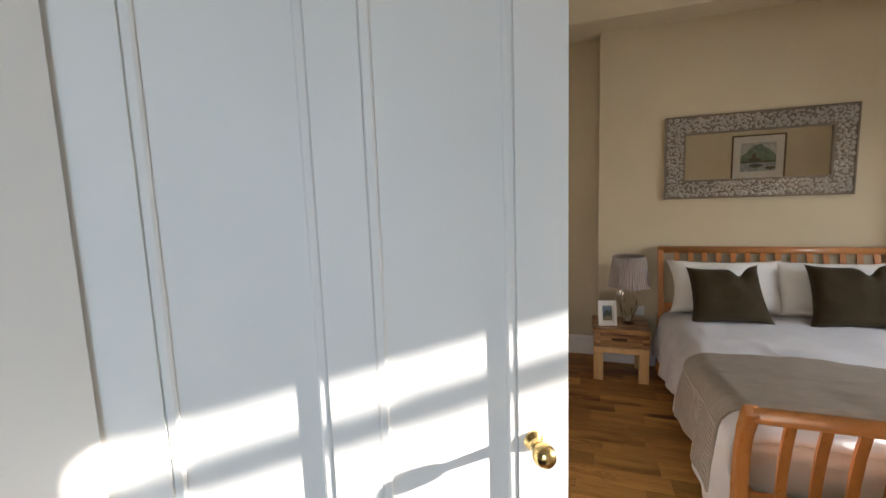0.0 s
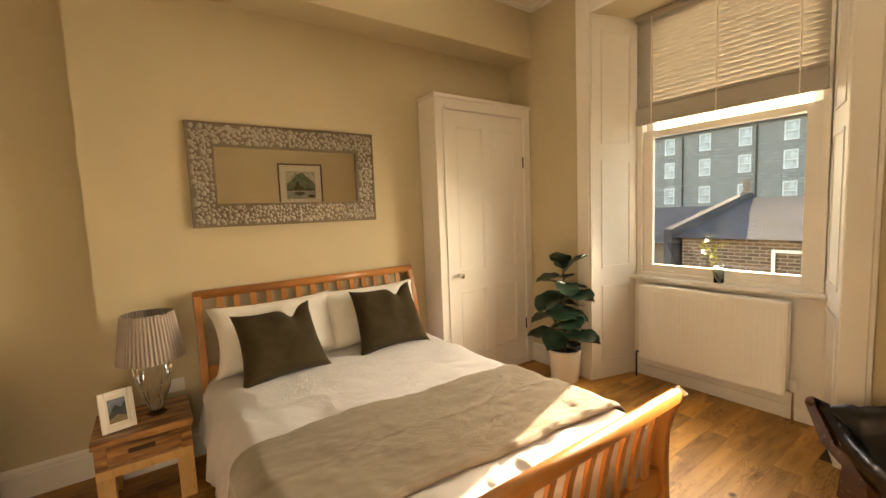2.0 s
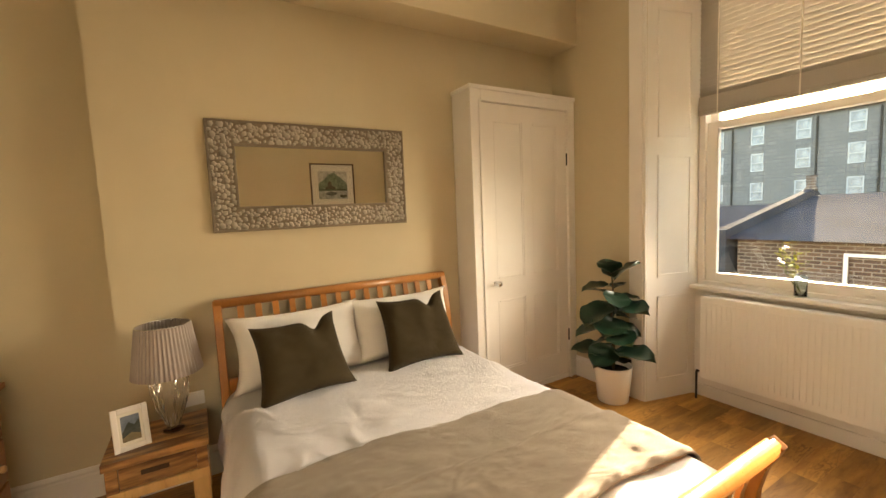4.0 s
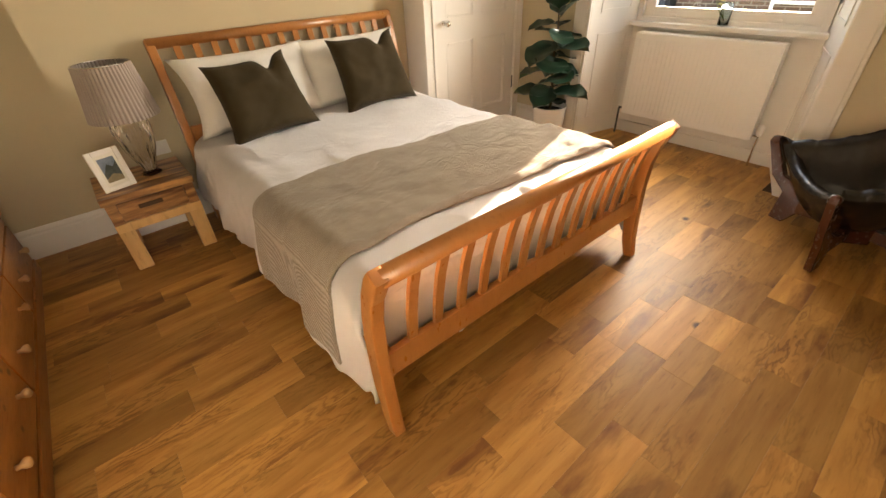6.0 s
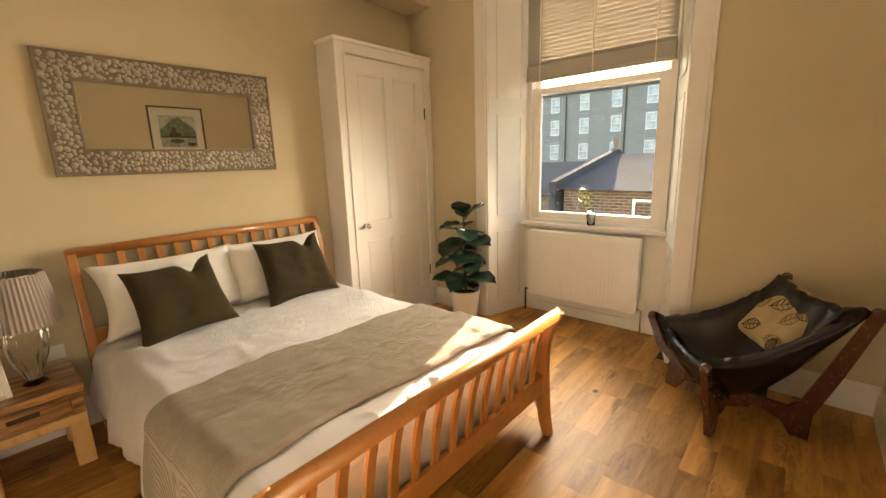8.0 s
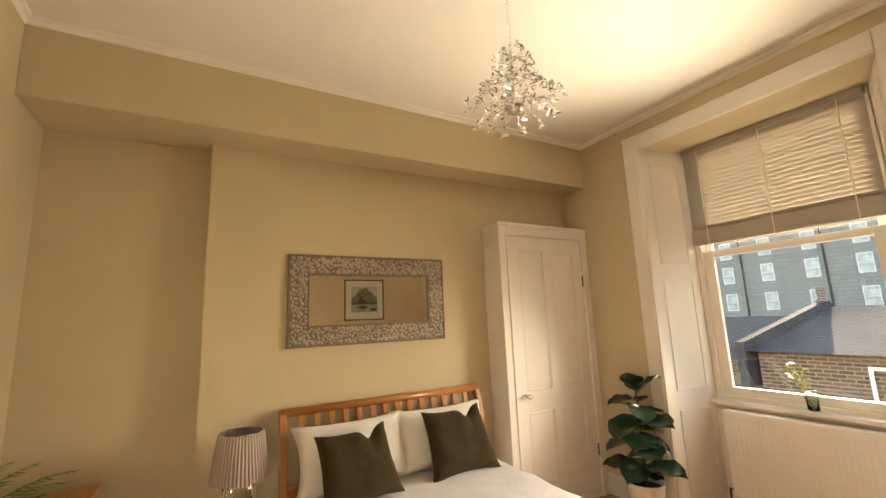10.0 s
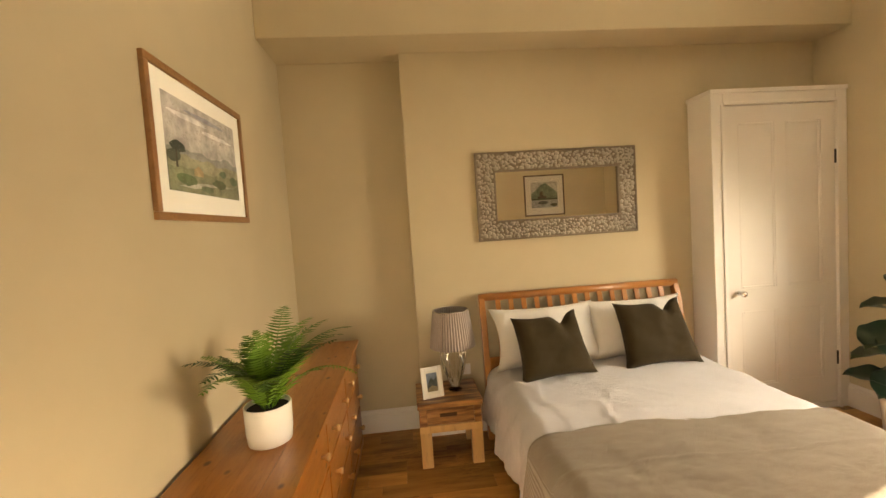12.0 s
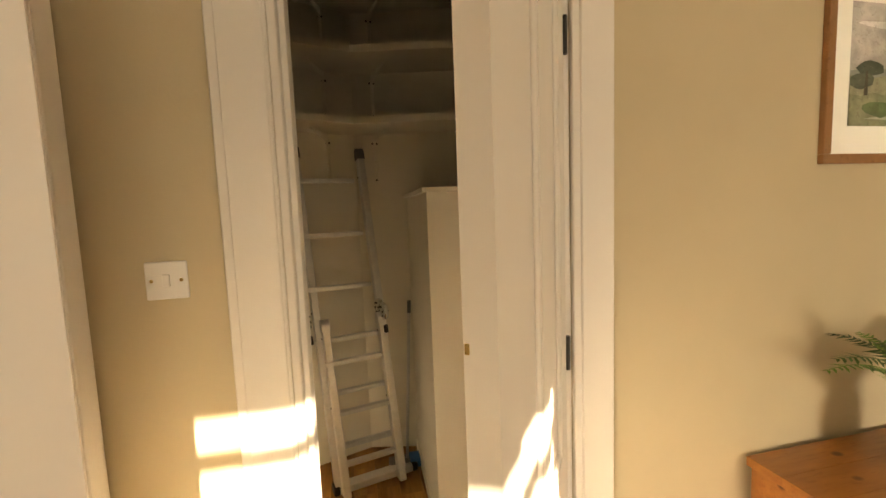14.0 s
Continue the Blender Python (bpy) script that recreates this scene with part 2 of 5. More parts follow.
def prism(points, lo, hi, axis=2, bm=None, bev=0.0):
    """A polygon (two coordinates a point) drawn along an axis from lo to hi."""
    bm = bm or bmesh.new()

    def put(p, h):
        return {0: (h, p[0], p[1]), 1: (p[0], h, p[1]), 2: (p[0], p[1], h)}[axis]

    a = [bm.verts.new(put(p, lo)) for p in points]
    b = [bm.verts.new(put(p, hi)) for p in points]
    k = len(points)
    fs = [bm.faces.new(a), bm.faces.new(b[::-1])]
    for i in range(k):
        fs.append(bm.faces.new((a[i], b[i], b[(i + 1) % k], a[(i + 1) % k])))
    bmesh.ops.recalc_face_normals(bm, faces=fs)
    if bev:
        bmesh.ops.bevel(bm, geom=list({e for f in fs[:2] for e in f.edges}), offset=bev, segments=2, affect="EDGES", profile=0.6)
    return bm


def turned(profile, seg=32, bm=None, at=(0, 0, 0), axis="z", flute=None):
    """A lathe: (radius, height) rows. flute(angle, i) scales the radius."""
    bm = bm or bmesh.new()
    rings = []
    for i, (r, h) in enumerate(profile):
        ring = []
        for k in range(seg):
            a = 2 * math.pi * k / seg
            q = r * (flute(a, i) if flute else 1)
            p = Vector((q * math.cos(a), q * math.sin(a), h))
            if axis == "x":
                p = Vector((p.z, p.x, p.y))
            elif axis == "y":
                p = Vector((p.x, p.z, p.y))
            ring.append(bm.verts.new(p + Vector(at)))
        rings.append(ring)
    for a, b in zip(rings, rings[1:]):
        for k in range(seg):
            bm.faces.new((a[k], a[(k + 1) % seg], b[(k + 1) % seg], b[k]))
    for ring in (rings[0], rings[-1]):
        if (ring[0].co - ring[seg // 2].co).length > 1e-4:
            bm.faces.new(ring)
    bmesh.ops.recalc_face_normals(bm, faces=bm.faces[:])
    return bm


def tube(points, radius, seg=8, bm=None, radii=None):
    bm = bm or bmesh.new()
    pts = [Vector(p) for p in points]
    rings = []
    for i, p in enumerate(pts):
        d = (pts[min(i + 1, len(pts) - 1)] - pts[max(i - 1, 0)]).normalized()
        up = Vector((0, 0, 1)) if abs(d.z) < 0.9 else Vector((1, 0, 0))
        u = d.cross(up).normalized()
        w = u.cross(d)
        r = radii[i] if radii else radius
        rings.append([bm.verts.new(p + r * (math.cos(a) * u + math.sin(a) * w)) for a in [2 * math.pi * k / seg for k in range(seg)]])
    fs = []
    for a, b in zip(rings, rings[1:]):
        for k in range(seg):
            fs.append(bm.faces.new((a[k], a[(k + 1) % seg], b[(k + 1) % seg], b[k])))
    fs += [bm.faces.new(rings[0]), bm.faces.new(rings[-1])]
    bmesh.ops.recalc_face_normals(bm, faces=fs)
    return bm


def grid(nu, nv, f, bm=None, closed_u=False):
    """A sheet of (nu+1) x (nv+1) points f(u, v), u and v from 0 to 1."""
    bm = bm or bmesh.new()
    vs = [[bm.verts.new(f(i / nu, j / nv)) for j in range(nv + 1)] for i in range(nu + 1)]
    for i in range(nu):
        for j in range(nv):
            bm.faces.new((vs[i][j], vs[i + 1][j], vs[i + 1][j + 1], vs[i][j + 1]))
    return bm


def thicken(bm, t):
    bmesh.ops.recalc_face_normals(bm, faces=bm.faces[:])
    bmesh.ops.solidify(bm, geom=bm.faces[:], thickness=t)
    return bm


# ---------------------------------------------------------------- the room
W, E_, S, N = -0.49, 3.95, 0.65, 4.40       # wall faces
ALC, CEIL, SOF = 4.56, 3.505, 3.03
T = 0.16

floor = solid("floor", box((-2.9, -1.6, -0.12), (4.6, 4.7, -0.012)), M_DARKGAP, "oak plank floor of the bedroom", "floor")
ceiling = solid("ceiling", box((W - 0.02, S - 0.02, CEIL), (E_ + 0.02, 4.7, CEIL + 0.1)), M_CEIL, "plain white painted ceiling", "ceiling")

# chimney breast with the alcove beside it and the boxed beam above
solid("wall_north", prism([(W - T, ALC), (0.468, ALC), (0.468, N), (E_ + T, N), (E_ + T, ALC + T), (W - T, ALC + T)], 0, CEIL), M_WALL,
      "beige painted wall with a chimney breast", "wall")
solid("beam", box((W, 4.09, SOF), (E_, ALC, CEIL), 0.004), M_WALL, "beige boxed beam along the ceiling", "beam")
solid("wall_south", prism([(-2.9, S - T), (-0.37, S - T), (-0.37, S), (-2.9, S)], 0, CEIL), M_WALL, "beige painted wall beside the door", "wall")
solid("wall_south_2", box((0.65, S - T, 0), (E_ + T, S, CEIL)), M_WALL, "beige painted wall opposite the bed", "wall")
solid("wall_south_3", box((-0.37, S - T, 2.12), (0.65, S, CEIL)), M_WALL, "beige painted wall above the door", "wall")
# west wall with the closet opening
CL0, CL1, CLH = 1.085, 1.857, 2.42
solid("wall_west", box((W - T, S, 0), (W, CL0, CEIL)), M_WALL, "beige painted wall with the light switch", "wall")
solid("wall_west_2", box((W - T, CL1, 0), (W, ALC, CEIL)), M_WALL, "beige painted wall with a framed picture", "wall")
solid("wall_west_3", box((W - T, CL0, CLH), (W, CL1, CEIL)), M_WALL, "beige painted wall above the closet door", "wall")
# east wall with the deep splayed window recess
WY0, WY1, WTOP, WX = 1.80, 3.42, 3.20, 4.46
XO = 4.62
solid("wall_east", box((E_, S, 0), (XO, WY0 - 0.0, CEIL)), M_WALL, "beige painted wall beside the window", "wall")
solid("wall_east_2", box((E_, WY1, 0), (XO, ALC, CEIL)), M_WALL, "beige painted wall beside the cupboard", "wall")
solid("wall_east_3", box((E_, WY0, WTOP), (XO, WY1, CEIL)), M_WALL, "beige painted wall above the window", "wall")
solid("wall_east_4", box((4.42, WY0, 0), (XO, WY1, 0.9)), M_WHITE, "white panelled wall under the window", "wall")


def baseboard(name, a, b, out, h=0.19):
    """A skirting from a to b on the floor, its moulded face towards out."""
    a, b, out = Vector((*a, 0)), Vector((*b, 0)), Vector((*out, 0))
    d = (b - a)
    prof = [(0, 0), (0.02, 0), (0.02, h - 0.045), (0.014, h - 0.035), (0.016, h - 0.02), (0.008, h), (0, h)]
    bm = bmesh.new()
    ra = [bm.verts.new(a + out * p + Vector((0, 0, z))) for p, z in prof]
    rb = [bm.verts.new(b + out * p + Vector((0, 0, z))) for p, z in prof]
    for i in range(len(prof)):
        k = (i + 1) % len(prof)
        bm.faces.new((ra[i], rb[i], rb[k], ra[k]))
    bm.faces.new(ra), bm.faces.new(rb)
    bmesh.ops.recalc_face_normals(bm, faces=bm.faces[:])
    return solid(name, bm, M_WHITE, "white painted moulded skirting board", "skirting")


baseboard("baseboard", (W, ALC), (0.468, ALC), (0, -1))
baseboard("baseboard", (0.468, ALC), (0.468, N), (-1, 0))
baseboard("baseboard", (0.448, N), (2.80, N), (0, -1))
baseboard("baseboard", (W, 1.99), (W, ALC), (1, 0))
baseboard("baseboard", (W, S), (W, 0.96), (1, 0))
baseboard("baseboard", (0.79, S), (E_, S), (0, 1))
baseboard("baseboard", (E_, S), (E_, 1.64), (-1, 0))
baseboard("baseboard", (E_, 3.57), (E_, 4.14), (-1, 0))


def cornice(name, a, b, out):
    a, b, out = Vector((*a, CEIL)), Vector((*b, CEIL)), Vector((*out, 0))
    prof = [(0, 0), (0.04, 0), (0.036, -0.012), (0.016, -0.02), (0.01, -0.04), (0, -0.045)]
    bm = bmesh.new()
    ra = [bm.verts.new(a + out * p + Vector((0, 0, z))) for p, z in prof]
    rb = [bm.verts.new(b + out * p + Vector((0, 0, z))) for p, z in prof]
    for i in range(len(prof)):
        k = (i + 1) % len(prof)
        bm.faces.new((ra[i], rb[i], rb[k], ra[k]))
    bm.faces.new(ra), bm.faces.new(rb)
    bmesh.ops.recalc_face_normals(bm, faces=bm.faces[:])
    return solid(name, bm, M_CEIL, "thin white ceiling moulding", "moulding")


cornice("trim", (W, 4.09), (E_, 4.09), (0, -1))
cornice("trim", (E_, S), (E_, 4.09), (-1, 0))
cornice("trim", (W, S), (W, 4.09), (1, 0))
cornice("trim", (W, S), (E_, S), (0, 1))


def architrave(name, axis, at, lo, hi, top, w, out, label):
    """A moulded frame round an opening: axis 0 lies in a plane of x, 1 in a plane of y; out: +1 or -1, the side it stands proud."""
    bm = bmesh.new()

    def bar(u0, u1, z0, z1):
        for inset, d in ((0.0, 0.018), (0.022, 0.026), (0.05, 0.022)):
            a0, a1 = (u0, u1)
            b0, b1 = (z0, z1)
            if z1 - z0 > u1 - u0:
                a0, a1 = u0 + inset, u1 - inset * 0.3
            else:
                b0, b1 = z0 + inset * 0.3, z1 - inset
            p, q = sorted((at, at + out * d))
            if axis == 0:
                box((p, a0, b0), (q, a1, b1), 0.003, 1, bm)
            else:
                box((a0, p, b0), (a1, q, b1), 0.003, 1, bm)

    bar(lo - w, lo, 0, top + w)
    bar(hi, hi + w, 0, top + w)
    bar(lo, hi, top, top + w)
    return solid(name, bm, M_WHITE, label, "door frame")


architrave("trim", 0, W, CL0, CL1, CLH, 0.13, 1, "white moulded architrave round the closet doorway")
architrave("trim", 1, S, -0.36, 0.64, 2.11, 0.12, 1, "white moulded architrave round the bedroom doorway")
# linings of the two doorways
bm = bmesh.new()
for lo, hi in (((W - T, CL0, 0), (W, CL0 + 0.02, CLH)), ((W - T, CL1 - 0.02, 0), (W, CL1, CLH)), ((W - T, CL0 + 0.02, CLH - 0.02), (W, CL1 - 0.02, CLH)),
               ((W - T + 0.02, CL0 + 0.02, 0), (W - 0.05, CL0 + 0.035, CLH - 0.02))):
    box(lo, hi, 0.002, 1, bm)
solid("trim", bm, M_WHITE, "white painted closet door lining", "door frame")
bm = bmesh.new()
for lo, hi in (((-0.37, S - T, 0), (-0.345, S, 2.12)), ((0.625, S - T, 0), (0.65, S, 2.12)), ((-0.345, S - T, 2.095), (0.625, S, 2.12))):
    box(lo, hi, 0.002, 1, bm)
solid("trim", bm, M_WHITE, "white painted bedroom door lining", "door frame")

# hall behind the door; the opening in its far wall is unseen and assumed
for lo, hi in (((-2.9, -1.75, 0), (0.05, -1.6, CEIL)), ((1.45, -1.75, 0), (2.2, -1.6, CEIL)), ((0.05, -1.75, 0), (1.45, -1.6, 0.9)), ((0.05, -1.75, 2.5), (1.45, -1.6, CEIL))):
    solid("wall_hall", box(lo, hi), M_WALL, "beige hall wall round an assumed, unseen opening to daylight", "wall")
solid("wall_hall_2", box((2.05, -1.6, 0), (2.2, S - T, CEIL)), M_WALL, "beige hall end wall", "wall")
solid("wall_hall_3", box((-2.9, -1.6, 0), (-2.75, S - T, CEIL)), M_WALL, "beige hall end wall", "wall")
solid("ceiling_hall", box((-2.9, -1.75, CEIL), (2.2, S - 0.02, CEIL + 0.1)), M_CEIL, "white hall ceiling", "ceiling")


def panelled(name, w, h, t, panels, parent=None, mat=M_WHITE, rim=0.012):
    """A door leaf in its own plane: x from 0 to w, y from 0 to t, with sunk, moulded panels (x0, x1, z0, z1) on both faces."""
    bm = bmesh.new()
    xs = sorted({0, w, *[p for q in panels for p in q[:2]]})
    zs = sorted({0, h, *[p for q in panels for p in q[2:]]})
    for i in range(len(xs) - 1):
        for j in range(len(zs) - 1):
            cx, cz = (xs[i] + xs[i + 1]) / 2, (zs[j] + zs[j + 1]) / 2
            sunk = any(q[0] < cx < q[1] and q[2] < cz < q[3] for q in panels)
            d = rim if sunk else 0
            box((xs[i], d, zs[j]), (xs[i + 1], t - d, zs[j + 1]), 0, 1, bm)
    for x0, x1, z0, z1 in panels:
        for y0, y1 in ((0.002, rim + 0.002), (t - rim - 0.002, t - 0.002)):
            m = 0.02
            for lo, hi in (((x0, y0, z0), (x0 + m, y1, z1)), ((x1 - m, y0, z0), (x1, y1, z1)), ((x0 + m, y0, z0), (x1 - m, y1, z0 + m)), ((x0 + m, y0, z1 - m), (x1 - m, y1, z1))):
                box(lo, hi, 0.004, 1, bm)
    return part(name, bm, mat, parent)


def door_knob(parent, x, y, z, out, mat, r=0.028, name="knob"):
    prof = [(0.02, 0), (0.02, 0.004), (0.012, 0.008), (0.009, 0.03), (0.018, 0.036), (r, 0.046), (r * 1.02, 0.055), (r * 0.8, 0.068), (0.004, 0.073)]
    bm = turned([(a, b * out) for a, b in prof], 24, None, (x, y, z), "y")
    return part(name, bm, mat, parent, "", True)


# bedroom door, standing ajar
bedroom_door = thing("door_1", (-0.36, 0.655, 0.005), "white painted panelled door standing ajar", "door", "", 30.0)
bedroom_door["kind"] = "structure"
DW = 0.83
panelled("door_leaf", DW, 2.075, 0.04, [(0.1, 0.37, 0.95, 1.97), (0.455, 0.725, 0.95, 1.97), (0.1, 0.37, 0.2, 0.78), (0.455, 0.725, 0.2, 0.78)], bedroom_door)
door_knob(bedroom_door, DW - 0.075, 0.0, 1.12, -1, M_BRASS, 0.022)
door_knob(bedroom_door, DW - 0.075, 0.04, 1.12, 1, M_BRASS, 0.022)

# closet door, half open
closet_door = thing("door_2", (W + 0.012, CL1 - 0.024, 0.005), "cream white panelled closet door standing half open", "door", "", -35.0)
closet_door["kind"] = "structure"
leaf = panelled("door_leaf", 0.74, 2.39, 0.044, [(0.11, 0.33, 1.0, 2.28), (0.41, 0.63, 1.0, 2.28), (0.11, 0.33, 0.2, 0.83), (0.41, 0.63, 0.2, 0.83)], closet_door)
leaf.matrix_basis = pose(0, -0.044, 0)
part("latch", box((0.739, -0.042, 1.498), (0.742, -0.036, 1.512), 0.0008), M_BRASS, closet_door)
for z in (0.3, 1.25, 2.13):
    part("hinge", tube([(-0.004, 0.004, z - 0.05), (-0.004, 0.004, z + 0.05)], 0.007, 10), M_IRON, closet_door)


# ---------------------------------------------------------------- window
def reveal(name, y_in, y_out):
    """A splayed, panelled side of the window recess, from the wall face to the sash frame."""
    bm = prism([(E_, y_in), (WX, y_out), (XO, y_out), (XO, y_in)], 0, WTOP)
    a, b = Vector((E_, y_in, 0)), Vector((WX, y_out, 0))
    d = (b - a).normalized()
    nrm = Vector((-d.y, d.x, 0)) * (1 if y_out > y_in else -1)
    full = (b - a).length
    for z0, z1 in ((0.16, 0.86), (1.02, 1.98), (2.12, 3.08)):
        for u0, u1, v0, v1 in ((0.1, 0.12, z0, z1), (full - 0.12, full - 0.1, z0, z1), (0.1, full - 0.1, z0, z0 + 0.02), (0.1, full - 0.1, z1 - 0.02, z1)):
            p = [a + d * u for u in (u0, u1)]
            vs = []
            for q in p:
                for off in (-0.004, 0.007):
                    for z in (v0, v1):
                        vs.append(bm.verts.new((q.x + nrm.x * off, q.y + nrm.y * off, z)))
            bmesh.ops.convex_hull(bm, input=vs)
    return solid(name, bm, M_WHITE, "white panelled splayed window reveal", "window reveal")


reveal("trim", WY0, 1.975)
reveal("trim", WY1, 3.285)
architrave("trim", 0, E_, WY0, WY1, WTOP, 0.145, -1, "wide white moulded window surround")
solid("trim", box((4.404, 1.93, 0), (4.42, 3.32, 0.1), 0.003), M_WHITE, "white skirting under the window", "skirting")

window = thing("window_1", (4.46, 2.63, 0.93), "white painted sash window with a clear lower pane", "window")
window["kind"] = "structure"


def ring(y0, y1, z0, z1, w, x0, x1, wb=None, wt=None):
    bm = bmesh.new()
    wb, wt = wb or w, wt or w
    for lo, hi in (((x0, y0, z0), (x1, y0 + w, z1)), ((x0, y1 - w, z0), (x1, y1, z1)), ((x0, y0 + w, z0), (x1, y1 - w, z0 + wb)), ((x0, y0 + w, z1 - wt), (x1, y1 - w, z1))):
        box(lo, hi, 0.004, 2, bm)
    return bm


part("window_frame", ring(-0.655, 0.655, -0.01, 2.27, 0.045, -0.03, 0.12), M_WHITE, window)
lower = part("lower_sash", ring(-0.608, 0.608, 0.03, 1.29, 0.082, -0.005, 0.035, 0.075, 0.055), M_WHITE, window)
upper = part("upper_sash", ring(-0.608, 0.608, 1.235, 2.225, 0.06, 0.045, 0.085, 0.05), M_WHITE, window)
M_PANE2, _n, _l, _b = shade("specked_pane", 0.0)
_v = _n.new("ShaderNodeTexVoronoi")
_v.inputs["Scale"].default_value = 44
_tc = _n.new("ShaderNodeTexCoord")
_l.new(_tc.outputs["Object"], _v.inputs["Vector"])
_tr = _n.new("ShaderNodeBsdfTransparent")
_gl = _n.new("ShaderNodeBsdfGlossy")
_gl.inputs["Roughness"].default_value = 0.02
_di = _n.new("ShaderNodeBsdfTranslucent")
_di.inputs[0].default_value = (0.5, 0.54, 0.58, 1)
_m1, _m2 = _n.new("ShaderNodeMixShader"), _n.new("ShaderNodeMixShader")
_m1.inputs[0].default_value = 0.05
_l.new(_tr.outputs[0], _m1.inputs[1]), _l.new(_gl.outputs[0], _m1.inputs[2])
_sp = ramp(_n, _l, _v.outputs["Distance"], 0.10, 0.035)
_g = noise_at(_n, _l, 5.0, 3)
_gm = ramp(_n, _l, _g, 0.45, 0.66)
_mu = _n.new("ShaderNodeMath")
_mu.operation = "MULTIPLY"
_l.new(_sp, _mu.inputs[0]), _l.new(_gm, _mu.inputs[1])
_l.new(_mu.outputs[0], _m2.inputs[0]), _l.new(_m1.outputs[0], _m2.inputs[1]), _l.new(_di.outputs[0], _m2.inputs[2])
_l.new(_m2.outputs[0], _n["Material Output"].inputs[0])
for par, lo, hi in ((lower, (0.013, -0.53, 0.1), (0.017, 0.53, 1.24)), (upper, (0.063, -0.55, 1.28), (0.067, 0.55, 2.17))):
    pane = part("pane", box(lo, hi), M_PANE2, par, "clear glass pane with dried water specks")
    pane.visible_shadow = False
for y in (-0.36, 0.36):
    part("sash_lift", box((-0.02, y - 0.025, 0.045), (-0.005, y + 0.025, 0.06), 0.003), M_WHITE, lower)
solid("window_sill", box((4.355, 1.94, 0.9), (4.47, 3.31, 0.932), 0.008, 3), M_WHITE, "white painted window sill", "window sill")

# venetian blind, half raised
M_SLAT, _n, _l, _b = shade("cream_blind_slat", 0.45)
_b.inputs["Base Color"].default_value = (0.42, 0.39, 0.345, 1)
_di = _n.new("ShaderNodeBsdfTranslucent")
_di.inputs[0].default_value = (0.75, 0.66, 0.5, 1)
_mx = _n.new("ShaderNodeMixShader")
_mx.inputs[0].default_value = 0.02
_l.new(_b.outputs[0], _mx.inputs[1]), _l.new(_di.outputs[0], _mx.inputs[2])
_l.new(_mx.outputs[0], _n["Material Output"].inputs[0])
M_TAPE = cloth("cream_ladder_tape", (0.86, 0.82, 0.74), 900)
blind = thing("venetian_blind", (4.405, 2.63, 2.275), "cream wooden venetian blind, half raised, with ladder tapes", "blind")
part("headrail", box((-0.03, -0.645, 0.87), (0.03, 0.645, 0.92), 0.004), M_SLAT, blind)
slat_bm = bmesh.new()
box((-0.024, -0.64, -0.0015), (0.024, 0.64, 0.0015), 0.001, 1, slat_bm)
slat = part("slat", slat_bm, M_SLAT, blind)
slat.matrix_basis = pose(0, 0, 0.155, 0, 56, 0)
for k in range(1, 20):
    s = slat.copy()
    scene.collection.objects.link(s)
    s.matrix_basis = pose(0, 0, 0.155 + k * 0.0368, 0, 56, 0)
for k in range(13):
    s = slat.copy()
    scene.collection.objects.link(s)
    s.matrix_basis = pose(0, 0, 0.03 + k * 0.0085, 0, 3, random.uniform(-0.2, 0.2)) @ Matrix.Diagonal((1, 1, 2.9, 1))
part("bottom_rail", box((-0.026, -0.643, 0.0), (0.026, 0.643, 0.024), 0.004), M_SLAT, blind)
for y in (-0.5, 0.0, 0.5):
    part("ladder_tape", box((-0.031, y - 0.004, 0.0), (-0.029, y + 0.004, 0.88)), M_TAPE, blind)

# radiator under the sill
rad = thing("radiator", (4.33, 2.66, 0.0), "white ribbed steel panel radiator on the wall under the window", "radiator")


bm = box((-0.036, -0.52, 0.2), (-0.022, 0.52, 0.858), 0.004, 2)
for k in range(29):
    if k == 0:
        panel = part("panel", bm, M_ENAMEL, rad)
        rib = part("rib", box((-0.0395, -0.011, 0.245), (-0.034, 0.011, 0.815), 0.002, 2), M_ENAMEL, panel)
        rib.location.y = -0.49
    else:
        twin = rib.copy()
        scene.collection.objects.link(twin)
        twin.location.y = -0.49 + k * 0.035
part("rear_panel", box((0.04, -0.52, 0.2), (0.055, 0.52, 0.86), 0.004), M_ENAMEL, rad)
part("top_grille", box((-0.0335, -0.518, 0.852), (0.052, 0.518, 0.866), 0.003), M_ENAMEL, rad)
for y in (-0.525, 0.525):
    part("side_panel", box((-0.031, y - 0.006, 0.205), (0.053, y + 0.006, 0.862), 0.003), M_ENAMEL, rad)
for y, s in ((-0.57, -1), (0.57, 1)):
    part("pipe", tube([(0.0, y - 0.045 * s, 0.235), (0.0, y, 0.235), (0.0, y, 0.22), (0.0, y, -0.01)], 0.0085, 10), M_IRON if s > 0 else M_CHROME, rad)
part("valve_head", turned([(0.012, 0.235), (0.02, 0.245), (0.024, 0.27), (0.022, 0.31), (0.01, 0.318)], 18, None, (0.0, -0.57, 0)), M_PLASTIC, rad, "white thermostatic valve head", True)
for y in (-0.4, 0.4):
    part("bracket", box((0.05, y - 0.015, 0.3), (0.09, y + 0.015, 0.75)), M_ENAMEL, rad)

